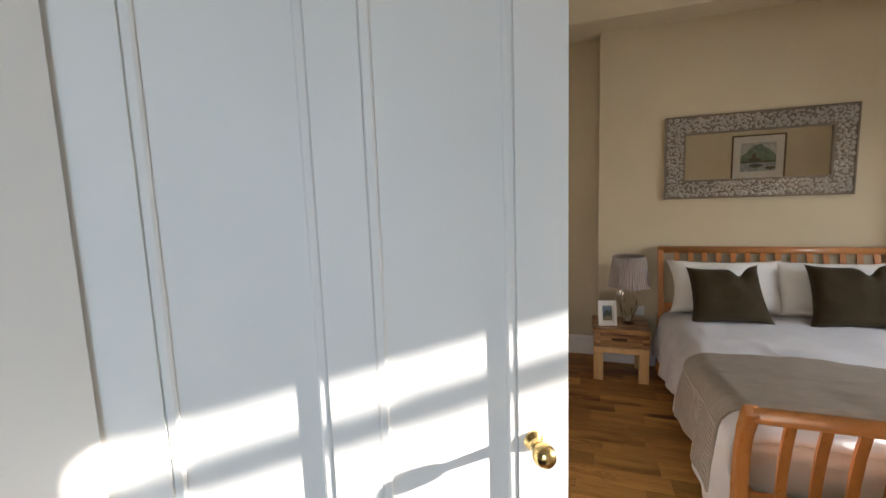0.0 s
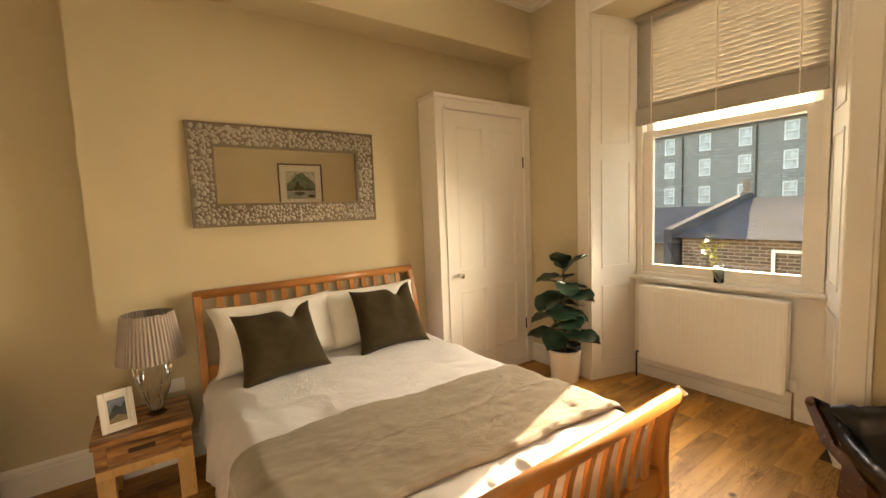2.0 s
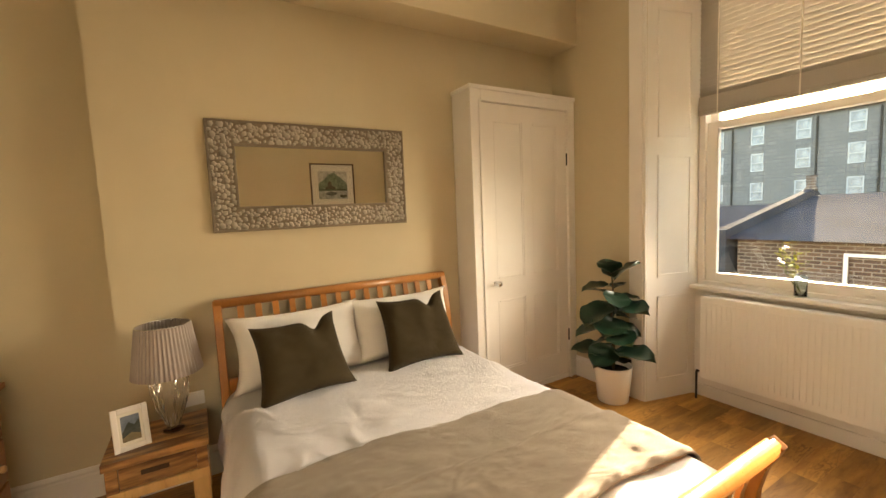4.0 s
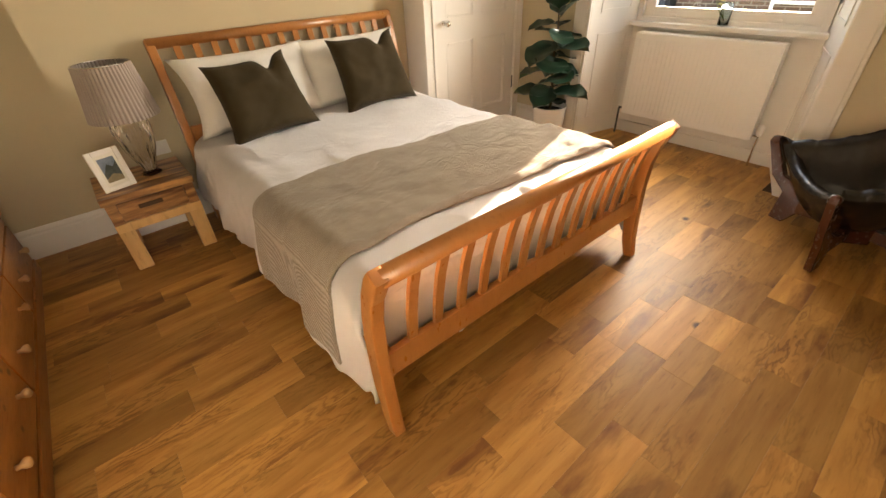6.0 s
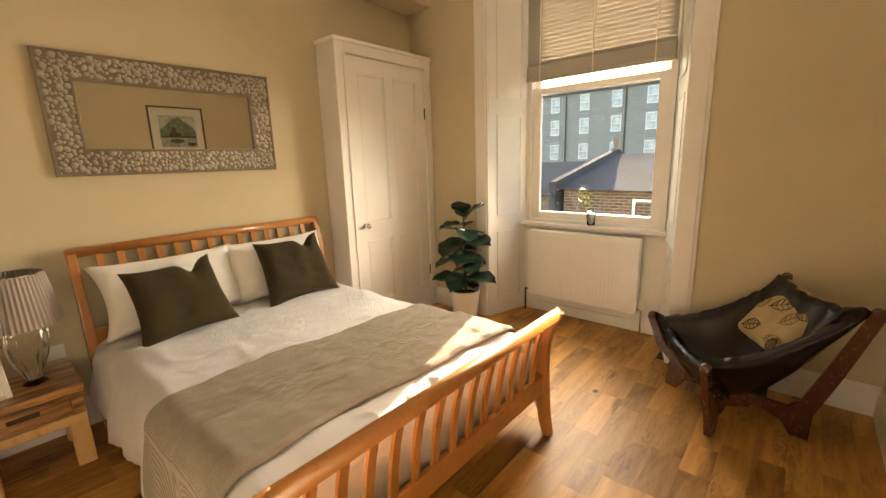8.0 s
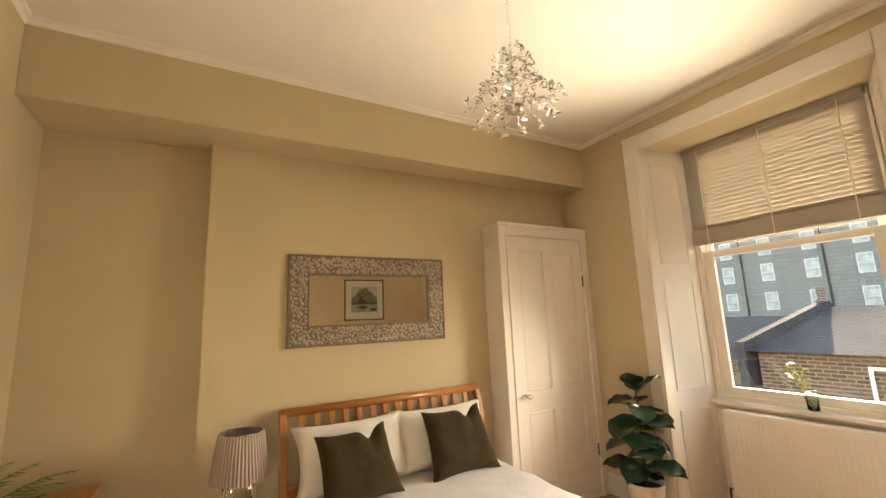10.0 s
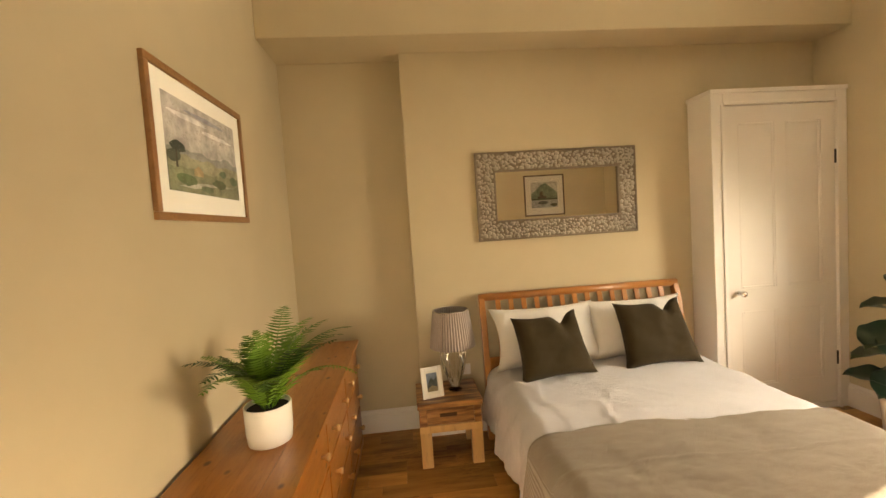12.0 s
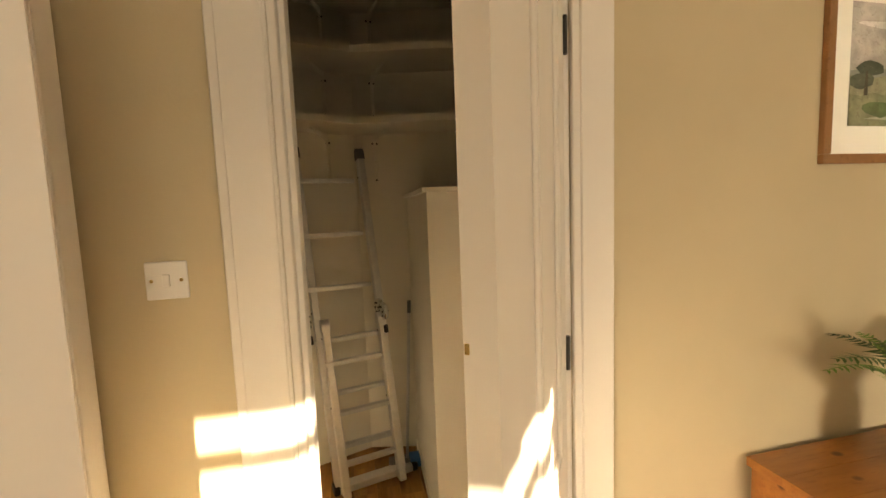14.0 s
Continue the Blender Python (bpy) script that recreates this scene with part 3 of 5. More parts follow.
# vase with a yellow-green sprig
vase = thing("vase", (4.415, 2.60, 0.932), "small clear glass vase with a yellow green sprig", "vase")
part("glass_body", turned([(0.034, 0), (0.036, 0.004), (0.037, 0.14), (0.03, 0.148), (0.028, 0.152), (0.027, 0.148), (0.034, 0.138), (0.033, 0.008), (0.005, 0.007)], 28), glass("vase_glass", (0.86, 0.95, 0.97)), vase, "", True)
M_SPRIG = paint("yellow_green_leaf", (0.42, 0.40, 0.04), 0.4, 0.5, 20, 0.0)
M_STEM = paint("green_stem", (0.12, 0.16, 0.03), 0.3, 0.6)
rnd = random.Random(5)
for k in range(4):
    tip = Vector((rnd.uniform(-0.05, 0.03), rnd.uniform(-0.02, 0.16), rnd.uniform(0.28, 0.42)))
    pts = [Vector((0, 0, 0.02)).lerp(tip, q) + Vector((0, 0.02 * math.sin(3 * q), 0)) for q in (0, 0.25, 0.5, 0.75, 1)]
    stem = part("stem", tube(pts, 0.002, 6), M_STEM, vase)
    for q in range(9):
        p = Vector((0, 0, 0.02)).lerp(tip, 0.42 + q * 0.065)
        bm = bmesh.new()
        a = rnd.uniform(0, 6.28)
        d = Vector((math.cos(a) * 0.5, math.sin(a), rnd.uniform(-0.2, 0.7))).normalized()
        sd = d.cross(Vector((0.3, 0.2, 1))).normalized()
        L = rnd.uniform(0.035, 0.06)
        vs = [bm.verts.new(p + d * L * u + sd * L * w + Vector((0, 0, -0.15 * L * u * u))) for u, w in ((0, 0), (0.35, 0.28), (0.75, 0.22), (1, 0), (0.75, -0.22), (0.35, -0.28))]
        bm.faces.new(vs)
        part("leaf", bm, M_SPRIG, stem)

# ---------------------------------------------------------------- cupboard in the corner
cup = thing("corner_cupboard", (2.80, 4.13, 0.0), "tall white painted built-in cupboard with a panelled door", "cupboard")
CW, CH = 1.145, 2.57
for nm, (lo, hi) in zip(("side_panel", "side_panel", "top_rail", "back_panel", "plinth"), (((0, 0, 0), (0.1, 0.26, CH)), ((CW - 0.1, 0, 0), (CW, 0.26, CH)), ((0.1, 0, CH - 0.11), (CW - 0.1, 0.26, CH)), ((0.1, 0.1, 0), (CW - 0.1, 0.12, CH - 0.11)), ((0.1, 0.005, 0), (CW - 0.1, 0.26, 0.05)))):
    part(nm, box(lo, hi, 0.003), M_WHITE, cup)
bm = bmesh.new()
box((-0.012, -0.014, CH - 0.02), (CW, 0.26, CH + 0.012), 0.005, 2, bm)
part("top_board", bm, M_WHITE, cup)
part("bead", box((0.075, -0.012, 0.0), (0.098, 0.0, CH - 0.1), 0.004, 2), M_WHITE, cup)
part("bead", box((CW - 0.098, -0.012, 0.0), (CW - 0.075, 0.0, CH - 0.1), 0.004, 2), M_WHITE, cup)
part("bead", box((0.098, -0.012, CH - 0.108), (CW - 0.098, 0.0, CH - 0.085), 0.004, 2), M_WHITE, cup)
dw = CW - 0.206
cdoor = panelled("door", dw, CH - 0.17, 0.035, [(0.12, dw / 2 - 0.05, 0.98, CH - 0.3), (dw / 2 + 0.05, dw - 0.12, 0.98, CH - 0.3), (0.12, dw / 2 - 0.05, 0.2, 0.8), (dw / 2 + 0.05, dw - 0.12, 0.2, 0.8)], cup, M_WHITE, 0.007)
cdoor.matrix_basis = pose(0.103, 0.006, 0.055)
door_knob(cdoor, 0.095, 0.0, 0.95, -1, M_CHROME, 0.024)
for z in (0.36, 1.98):
    part("hinge", box((dw - 0.005, -0.008, z - 0.055), (dw + 0.008, 0.004, z + 0.055), 0.002), M_IRON, cdoor)

# ---------------------------------------------------------------- bed
BX0, BX1 = 0.96, 2.625


def band(mid, width):
    """An outline of a curved board from its middle line (y, z) and its width at each point."""
    left, right = [], []
    for i, (y, z) in enumerate(mid):
        a, b = mid[max(i - 1, 0)], mid[min(i + 1, len(mid) - 1)]
        d = Vector((b[0] - a[0], b[1] - a[1])).normalized()
        w = width[i] if isinstance(width, (list, tuple)) else width
        left.append((y - d.y * w / 2, z + d.x * w / 2))
        right.append((y + d.y * w / 2, z - d.x * w / 2))
    return left + right[::-1]


bed = thing("bed", (0, 0, 0), "honey-stained wooden sleigh bed with slatted head and foot", "bed")
foot_mid = [(2.095, 0.0), (2.118, 0.1), (2.133, 0.25), (2.136, 0.42), (2.126, 0.56), (2.1, 0.66), (2.066, 0.73), (2.045, 0.765)]
foot_wid = [0.05, 0.062, 0.07, 0.066, 0.06, 0.058, 0.062, 0.05]
for x in (BX0, BX1 - 0.048):
    part("footpost", prism(band(foot_mid, foot_wid), x, x + 0.048, 0, None, 0.008), M_CHERRY, bed)
part("foot_bottom_rail", box((BX0 + 0.048, 2.118, 0.265), (BX1 - 0.048, 2.146, 0.375), 0.006, 2), M_CHERRY, bed)
part("foot_top_rail", tube([(BX0 + 0.03, 2.06, 0.742), (BX1 - 0.03, 2.06, 0.742)], 0.032, 14), M_CHERRY, bed, "", True)
sl_mid = [(2.132, 0.37), (2.121, 0.49), (2.1, 0.61), (2.068, 0.73)]
for k in range(13):
    x = BX0 + 0.048 + (BX1 - BX0 - 0.096) * (k + 1) / 14
    part("foot_slat", prism(band(sl_mid, 0.016), x - 0.018, x + 0.018, 0), M_CHERRY, bed)
head_mid = [(4.26, 0.0), (4.255, 0.3), (4.262, 0.6), (4.285, 0.85), (4.315, 1.0), (4.345, 1.09), (4.352, 1.12)]
for x in (BX0, BX1 - 0.048):
    part("headpost", prism(band(head_mid, [0.06, 0.065, 0.065, 0.06, 0.058, 0.058, 0.045]), x, x + 0.048, 0, None, 0.008), M_CHERRY, bed)
part("head_top_rail", tube([(BX0 + 0.01, 4.345, 1.1), (BX1 - 0.01, 4.345, 1.1)], 0.03, 14), M_CHERRY, bed, "", True)
part("head_bottom_rail", box((BX0 + 0.048, 4.25, 0.5), (BX1 - 0.048, 4.278, 0.64), 0.006), M_CHERRY, bed)
hs_mid = [(4.264, 0.63), (4.28, 0.82), (4.312, 1.0), (4.335, 1.08)]
for k in range(14):
    x = BX0 + 0.048 + (BX1 - BX0 - 0.096) * (k + 1) / 15
    part("head_slat", prism(band(hs_mid, 0.016), x - 0.019, x + 0.019, 0), M_CHERRY, bed)
for x in (BX0 + 0.05, BX1 - 0.075):
    part("side_rail", box((x, 2.13, 0.24), (x + 0.025, 4.26, 0.38), 0.004), M_CHERRY, bed)
part("slat_base", box((BX0 + 0.035, 2.16, 0.3), (BX1 - 0.035, 4.25, 0.33)), M_SHEESHAM_PALE, bed)
mattress = part("mattress", box((1.0, 2.165, 0.33), (2.585, 4.245, 0.56), 0.05, 4), M_SHEET, None, "", True)
tagged(mattress, "white mattress on the slatted bed", "mattress")

BCX, BHW, BTOP = 1.792, 0.815, 0.60


def drape(p, half, top, y, lift, r=0.12):
    """Height and sideways place of a cloth that lies on the bed and hangs over its sides; p: run across it from the middle."""
    s = 1 if p >= 0 else -1
    q = abs(p)
    flat = half - r
    if q < flat:
        x, z, hang = q, top, 0.0
    elif q < flat + r * math.pi / 2:
        a = (q - flat) / r
        x, z, hang = flat + r * math.sin(a), top - r + r * math.cos(a), 0.0
    else:
        hang = q - flat - r * math.pi / 2
        x, z = half + 0.10 * hang, top - r - hang
    wob = math.sin(y * 11 + s) * 0.018 + math.sin(y * 23 + 2 * s) * 0.009
    x += wob * min(1, hang * 5) * (1 + 1.2 * max(0, 2.7 - y)) + lift
    z += lift if hang == 0 else 0
    return BCX + s * x, z


def puff(x, y, amp=0.012, k=3.1):
    return amp * (noise.noise(Vector((x * k, y * k, 3.3))) + 0.5 * noise.noise(Vector((x * k * 2.3, y * k * 2.3, 7.7))))


def duvet_at(u, v):
    d = v * 2.04
    left, right = 0.36, 0.34
    p = -(BHW + left) + u * (2 * BHW + left + right)
    y = 4.22 - d
    grow = 1 + 0.22 * max(0, (d - 1.3)) if abs(p) > BHW else 1
    pp = p if abs(p) < BHW else math.copysign(BHW + (abs(p) - BHW) * grow, p)
    x, z = drape(pp, BHW, BTOP, y, 0.0)
    if d > 1.98:
        z -= 0.03 * ((d - 1.98) / 0.06) ** 2
    if d < 0.1:
        z -= 0.02 * (1 - d / 0.1)
    crease = 0.007 * noise.noise(Vector((x * 9 + y * 6, y * 8, 0.4))) + 0.003 * noise.noise(Vector((x * 24, y * 20, 4.0)))
    ridge_line = abs(noise.noise(Vector((x * 3.2 + y * 2.0, y * 3.8 - x * 1.5, 9.1))))
    crease += 0.012 * math.exp(-(ridge_line / 0.07) ** 2) * (0.4 + 0.6 * noise.noise(Vector((x * 2, y * 2, 5.0))))
    if abs(p) > BHW:
        loose = 0.25 if 2.25 < y < 3.2 else 1.0
        x += loose * (0.022 * noise.noise(Vector((y * 9, z * 5, 2.2))) + 0.012 * noise.noise(Vector((y * 24, z * 9, 6.0))))
        z -= 0.14 * max(0, d - 1.75) * (1 + math.sin(y * 45)) * min(1, (abs(p) - BHW) * 5)
    return Vector((x, y, z + puff(x, y) + crease))


def duvet_end(u, v):
    x = BCX - BHW + 0.02 + u * (2 * BHW - 0.04)
    y = 2.188 + v * (0.014 * math.sin(x * 17) + 0.012 * math.sin(x * 43 + 1) + 0.007 * math.sin(x * 97 + 4 * v)) + 0.02 * noise.noise(Vector((x * 12, v * 4, 1.0))) + 0.01 * noise.noise(Vector((x * 31, v * 9, 5.0)))
    return Vector((x, y, BTOP - 0.03 - (0.345 + 0.025 * math.sin(x * 29) + 0.02 * noise.noise(Vector((x * 8, 0, 2)))) * v + puff(x, 2.18)))


bm = thicken(grid(150, 120, duvet_at), -0.012)
end = thicken(grid(220, 18, duvet_end), -0.006)
end_me = bpy.data.meshes.new("duvet_end")
end.to_mesh(end_me)
end.free()
bm.from_mesh(end_me)
duvet = part("duvet", bm, M_SHEET, None, "", True)
tagged(duvet, "crumpled white cotton duvet spread over the bed", "duvet")
for u in (0.0, 1.0):
    part("hem", tube([duvet_at(u, k / 60) for k in range(61)], 0.006, 6), M_SHEET, duvet, "", True)
for q, z in enumerate((0.345, 0.545)):
    part("piping", tube([(1.012, 2.18, z), (1.012, 4.23, z), (2.573, 4.23, z), (2.573, 2.18, z), (1.012, 2.18, z)], 0.005, 6), M_SHEET, mattress)


def throw_at(u, v):
    left, right = 0.37, 0.20
    p = -(BHW + left) + u * (2 * BHW + left + right)
    y = 3.09 - v * 0.74 + 0.03 * math.sin(u * 5) + 0.012 * math.sin(u * 19)
    x, z = drape(p, BHW + 0.004, BTOP + 0.004, y, 0.010)
    layer = max(0.0, min(1.0, (v - 0.47) / 0.03 + 0.25 * math.sin(u * 9)))
    fold = -0.012 * math.exp(-((v - 1) / 0.03) ** 2) - 0.009 * math.exp(-(v / 0.03) ** 2) + 0.014 * layer - 0.012 * max(0, noise.noise(Vector((u * 24, v * 9, 12.0))) - 0.42) * layer + 0.006 * math.exp(-((v - 0.5) / 0.02) ** 2) + 0.006 * math.exp(-((v - 0.97) / 0.015) ** 2) + 0.004 * math.exp(-((u - 0.33) / 0.01) ** 2)
    return Vector((x, y, z + puff(x, y) + 0.004 + fold + 0.007 * noise.noise(Vector((x * 9, y * 9, 1))) + 0.004 * noise.noise(Vector((x * 22, y * 26, 4)))))


bm = grid(160, 80, throw_at)
throw = part("throw_blanket", thicken(bm, -0.008), M_THROW, None, "", True)
tagged(throw, "taupe waffle-knit throw laid across the foot of the bed", "blanket")
for v in (0.004, 0.996):
    part("hem", tube([throw_at(k / 110, v) + Vector((0, 0, 0.002)) for k in range(111)], 0.0045, 6), M_THROW, throw, "", True)
for u in (0.002, 0.998):
    part("side_hem", tube([throw_at(u, k / 40) for k in range(41)], 0.0045, 6), M_THROW, throw, "", True)


def pillow(name, w, h, t, mat, label, at, tilt, yaw, chop=0.0, roll=0.0, seed=1):
    bm = bmesh.new()
    n = 26

    def sheet(side):
        def f(u, v):
            a, b = 2 * u - 1, 2 * v - 1
            pin = 1 - 0.13 * (1 - abs(a) ** 2.2) * abs(b) ** 4
            pin2 = 1 - 0.13 * (1 - abs(b) ** 2.2) * abs(a) ** 4
            th = max(0.0, (1 - a ** 4) * (1 - b ** 4)) ** 0.5
            th *= 1 + 0.22 * noise.noise(Vector((a * 1.6, b * 1.6, seed))) + 0.10 * noise.noise(Vector((a * 4.5, b * 4.5, seed + side)))
            z = h / 2 * b * pin
            if chop:
                c = math.exp(-((a - 0.42) / 0.2) ** 2) * max(0, (b + 0.2) / 1.2) ** 1.6
                z -= chop * c
                th *= 1 - 0.5 * c
            if chop:
                pin2 *= 0.99 - 0.12 * v
            return Vector((w / 2 * a * pin2, side * t / 2 * th, z + h / 2))
        return f

    grid(n, n, sheet(1), bm)
    grid(n, n, sheet(-1), bm)
    bmesh.ops.remove_doubles(bm, verts=bm.verts[:], dist=1e-4)
    bmesh.ops.recalc_face_normals(bm, faces=bm.faces[:])
    ob = part(name, bm, mat, None, "", True)
    ob.matrix_basis = pose(*at, -tilt, roll, yaw)
    return tagged(ob, label, name.replace("_", " "))


pillow("pillow", 0.84, 0.47, 0.2, M_PILLOW, "plump white cotton pillow leaning on the headboard", (1.435, 4.05, 0.6), 24, 2, 0, 0, 1)["group"] = "white pillows on the bed"
pillow("pillow", 0.82, 0.47, 0.2, M_PILLOW, "plump white cotton pillow leaning on the headboard", (2.15, 4.055, 0.6), 24, -1, 0, 0, 2)["group"] = "white pillows on the bed"
pillow("cushion", 0.57, 0.465, 0.16, M_OLIVE, "dark olive velvet cushion with a chopped top", (1.40, 3.79, 0.6), 27, 6, 0.065, -2, 3)["group"] = "olive cushions on the bed"
pillow("cushion", 0.57, 0.49, 0.16, M_OLIVE, "dark olive velvet cushion with a chopped top", (2.17, 3.83, 0.6), 27, -3, 0.065, -2, 4)["group"] = "olive cushions on the bed"

# ---------------------------------------------------------------- nightstand
ns = thing("nightstand", (0.425, 3.935, 0.0), "striped reddish wood nightstand with one drawer", "nightstand")
NW, ND, NH = 0.45, 0.4, 0.465
for x in (0.005, NW - 0.085):
    for y in (0.005, ND - 0.065):
        part("leg", box((x, y, 0), (x + 0.08, y + 0.06, 0.26), 0.004), M_SHEESHAM_PALE, ns)
part("lower_rail", box((0.004, 0.004, 0.25), (NW - 0.004, ND - 0.004, 0.3), 0.003), M_SHEESHAM_PALE, ns)
part("body", box((0.006, 0.02, 0.3), (NW - 0.006, ND - 0.006, 0.425), 0.002), M_SHEESHAM, ns)
dr = part("drawer", box((0.06, 0.008, 0.312), (NW - 0.06, 0.022, 0.418), 0.002), M_SHEESHAM, ns)
part("stile", box((0.006, 0.005, 0.3), (0.058, 0.022, 0.425), 0.002), M_SHEESHAM, ns)
part("stile", box((NW - 0.058, 0.005, 0.3), (NW - 0.006, 0.022, 0.425), 0.002), M_SHEESHAM, ns)
# No slot is cut: a dark strip paints the shade inside it.
part("slot_shade", box((0.15, 0.003, 0.36), (0.27, 0.0085, 0.385), 0.002), M_DARKGAP, dr, "dark strip standing for the shade in a finger slot")
for k in range(4):
    y0 = ND * k / 4
    part("top_board", box((-0.005, y0 - (0.005 if k == 0 else 0) + 0.0005, 0.425), (NW + 0.005, y0 + ND / 4 - 0.0005, NH), 0.002), M_SHEESHAM, ns)

# table lamp
lamp = thing("table_lamp", (0.715, 4.15, NH), "crystal table lamp with a grey pleated shade on the nightstand", "lamp")
fl = lambda a, i: 1 + (0.09 if 1 < i < 9 else 0) * (abs(math.cos(6 * a + (i % 2) * 0.78)) - 0.4)
part("base", turned([(0.05, 0), (0.052, 0.006), (0.03, 0.018), (0.034, 0.035), (0.054, 0.09), (0.075, 0.15), (0.09, 0.22), (0.093, 0.28), (0.08, 0.315), (0.03, 0.325)], 48, None, (0, 0, 0), "z", fl), M_CRYSTAL, lamp, "", False)
part("stem", turned([(0.018, 0.325), (0.02, 0.335), (0.008, 0.345), (0.008, 0.47), (0.014, 0.475), (0.014, 0.52), (0.002, 0.525)], 16), M_CHROME, lamp, "", True)
pl = lambda a, i: 1 + 0.022 * math.cos(48 * a)
sh = turned([(0.168, 0.33), (0.13, 0.6), (0.128, 0.6), (0.166, 0.33)], 240, None, (0, 0, 0), "z", pl)
part("shade", sh, M_SHADE, lamp, "grey mauve pleated fabric shade")
part("shade_ring", tube([(0.13 * math.cos(a), 0.13 * math.sin(a), 0.6) for a in [k * 0.2618 for k in range(25)]], 0.003, 6), M_CHROME, lamp)
for k in range(3):
    a = k * 2.094
    part("shade_arm", tube([(0.01 * math.cos(a), 0.01 * math.sin(a), 0.51), (0.129 * math.cos(a), 0.129 * math.sin(a), 0.598)], 0.0018, 6), M_CHROME, lamp)


def ink(name, col):
    m, n, l, b = shade(name, 0.75, 0, 0.2)
    wash = noise_at(n, l, 14, 6)
    dabs = noise_at(n, l, 60, 5, (1, 1, 1.8))
    c = mixed(n, l, ramp(n, l, wash, 0.35, 0.65), tuple(v * 0.7 for v in col), tuple(min(1, v * 1.2) for v in col))
    l.new(mixed(n, l, ramp(n, l, dabs, 0.56, 0.7), c, tuple(v * 0.68 for v in col)), b.inputs["Base Color"])
    return m


def photo_blocks(parent, y, x0, x1, z0, z1, layers):
    """A printed scene as thin coloured layers: (name, points in 0..1, colour)."""
    for i, (nm, pts, col) in enumerate(layers):
        bm = prism([(x0 + (x1 - x0) * p, z0 + (z1 - z0) * q) for p, q in pts], y - 0.0004 * (i + 1), y - 0.0004 * i, 1)
        part(nm, bm, ink(nm + "_ink", col), parent)


photo = thing("photo_frame", (0.545, 4.03, NH), "small white photo frame propped on the nightstand", "photo frame", "", 14)
photo.scale = (1.2, 1.2, 1.24)
lean = part("frame", ring(-0.065, 0.065, 0, 0.175, 0.022, -0.008, 0.008), M_WHITE, photo)
lean.matrix_basis = pose(0, 0, 0, -12, 0, 0) @ pose(0, 0, 0, 0, 0, 90)
mt = part("mount", box((-0.045, -0.001, 0.02), (0.045, 0.004, 0.155)), M_MAT, photo)
mt.matrix_basis = pose(0, 0, 0, -12, 0, 0)
photo_blocks(mt, -0.001, -0.033, 0.033, 0.036, 0.14, [("print_sky", [(0, 0), (1, 0), (1, 1), (0, 1)], (0.2, 0.24, 0.3)), ("print_hill", [(0, 0.35), (0.4, 0.75), (0.7, 0.6), (1, 0.8), (1, 0), (0, 0)], (0.08, 0.09, 0.08)), ("print_shore", [(0, 0), (1, 0), (1, 0.2), (0.5, 0.33), (0, 0.15)], (0.25, 0.2, 0.12))])
part("strut", tube([(0, 0.03, 0.12), (0, 0.085, 0.0)], 0.004, 6), M_WHITE, photo)

# ---------------------------------------------------------------- chest of drawers
DX, DY0, DY1, DH = -0.01, 2.48, 4.40, 0.835
chest = thing("chest_of_drawers", (W + 0.022, DY0, 0.0), "long antique pine chest of drawers with round knobs", "chest of drawers")
DD, DL = DX - W - 0.022, DY1 - DY0
part("carcass", box((0, 0.015, 0.06), (DD - 0.03, DL - 0.015, DH - 0.03), 0.003), M_PINE, chest)
part("plinth", box((0.01, 0.005, 0.0), (DD - 0.012, DL - 0.005, 0.075), 0.004), M_PINE, chest)
for k in range(4):
    x0, x1 = DD * k / 4, DD * (k + 1) / 4
    part("top_board", box((x0 + (0.0004 if k else 0), -0.005, DH - 0.03), (x1 + (0.008 if k == 3 else 0) - 0.0004, DL + 0.005, DH), 0.004 if k == 3 else 0.001, 2), M_PINE, chest)
M_KNOB = wood("pale_pine_knob", (0.3, 0.14, 0.05), (0.5, 0.29, 0.12), (0.56, 0.34, 0.15), (9, 9, 9), 0.35, 0, False, 0.3)
cols = 3
for c in range(cols):
    for r, (z0, z1) in enumerate(((0.095, 0.325), (0.34, 0.555), (0.57, 0.79))):
        y0, y1 = 0.035 + (DL - 0.07) * c / cols + 0.008, 0.035 + (DL - 0.07) * (c + 1) / cols - 0.008
        d = part("drawer", box((DD - 0.032, y0, z0), (DD - 0.012, y1, z1), 0.004, 2), M_PINE, chest)
        for q in (0.22, 0.78):
            bm = turned([(0.010, 0), (0.009, 0.012), (0.016, 0.02), (0.019, 0.03), (0.014, 0.038), (0.002, 0.04)], 16, None, (DD - 0.012, y0 + (y1 - y0) * q, (z0 + z1) / 2), "x")
            part("knob", bm, M_KNOB, d, "turned pale pine knob", True)

# ---------------------------------------------------------------- mirror
mir = thing("mirror", (1.005, 4.4, 1.54), "wide wall mirror in a pewter leaf-patterned frame", "mirror")
MW, MH, MF = 1.325, 0.70, 0.16
bm = bmesh.new()
for lo, hi in (((0, -0.022, 0), (MW, 0, MF)), ((0, -0.022, MH - MF), (MW, 0, MH)), ((0, -0.022, MF), (MF, 0, MH - MF)), ((MW - MF, -0.022, MF), (MW, 0, MH - MF))):
    box(lo, hi, 0.002, 1, bm)
part("frame", bm, M_PEWTER_DARK, mir)
bm = bmesh.new()
for a, b, c, d in ((0, MW, 0, MH), (MF - 0.016, MW - MF + 0.016, MF - 0.016, MH - MF + 0.016)):
    for lo, hi in (((a, -0.03, c), (b, -0.02, c + 0.014)), ((a, -0.03, d - 0.014), (b, -0.02, d)), ((a, -0.03, c + 0.014), (a + 0.014, -0.02, d - 0.014)), ((b - 0.014, -0.03, c + 0.014), (b, -0.02, d - 0.014))):
        box(lo, hi, 0.003, 2, bm)
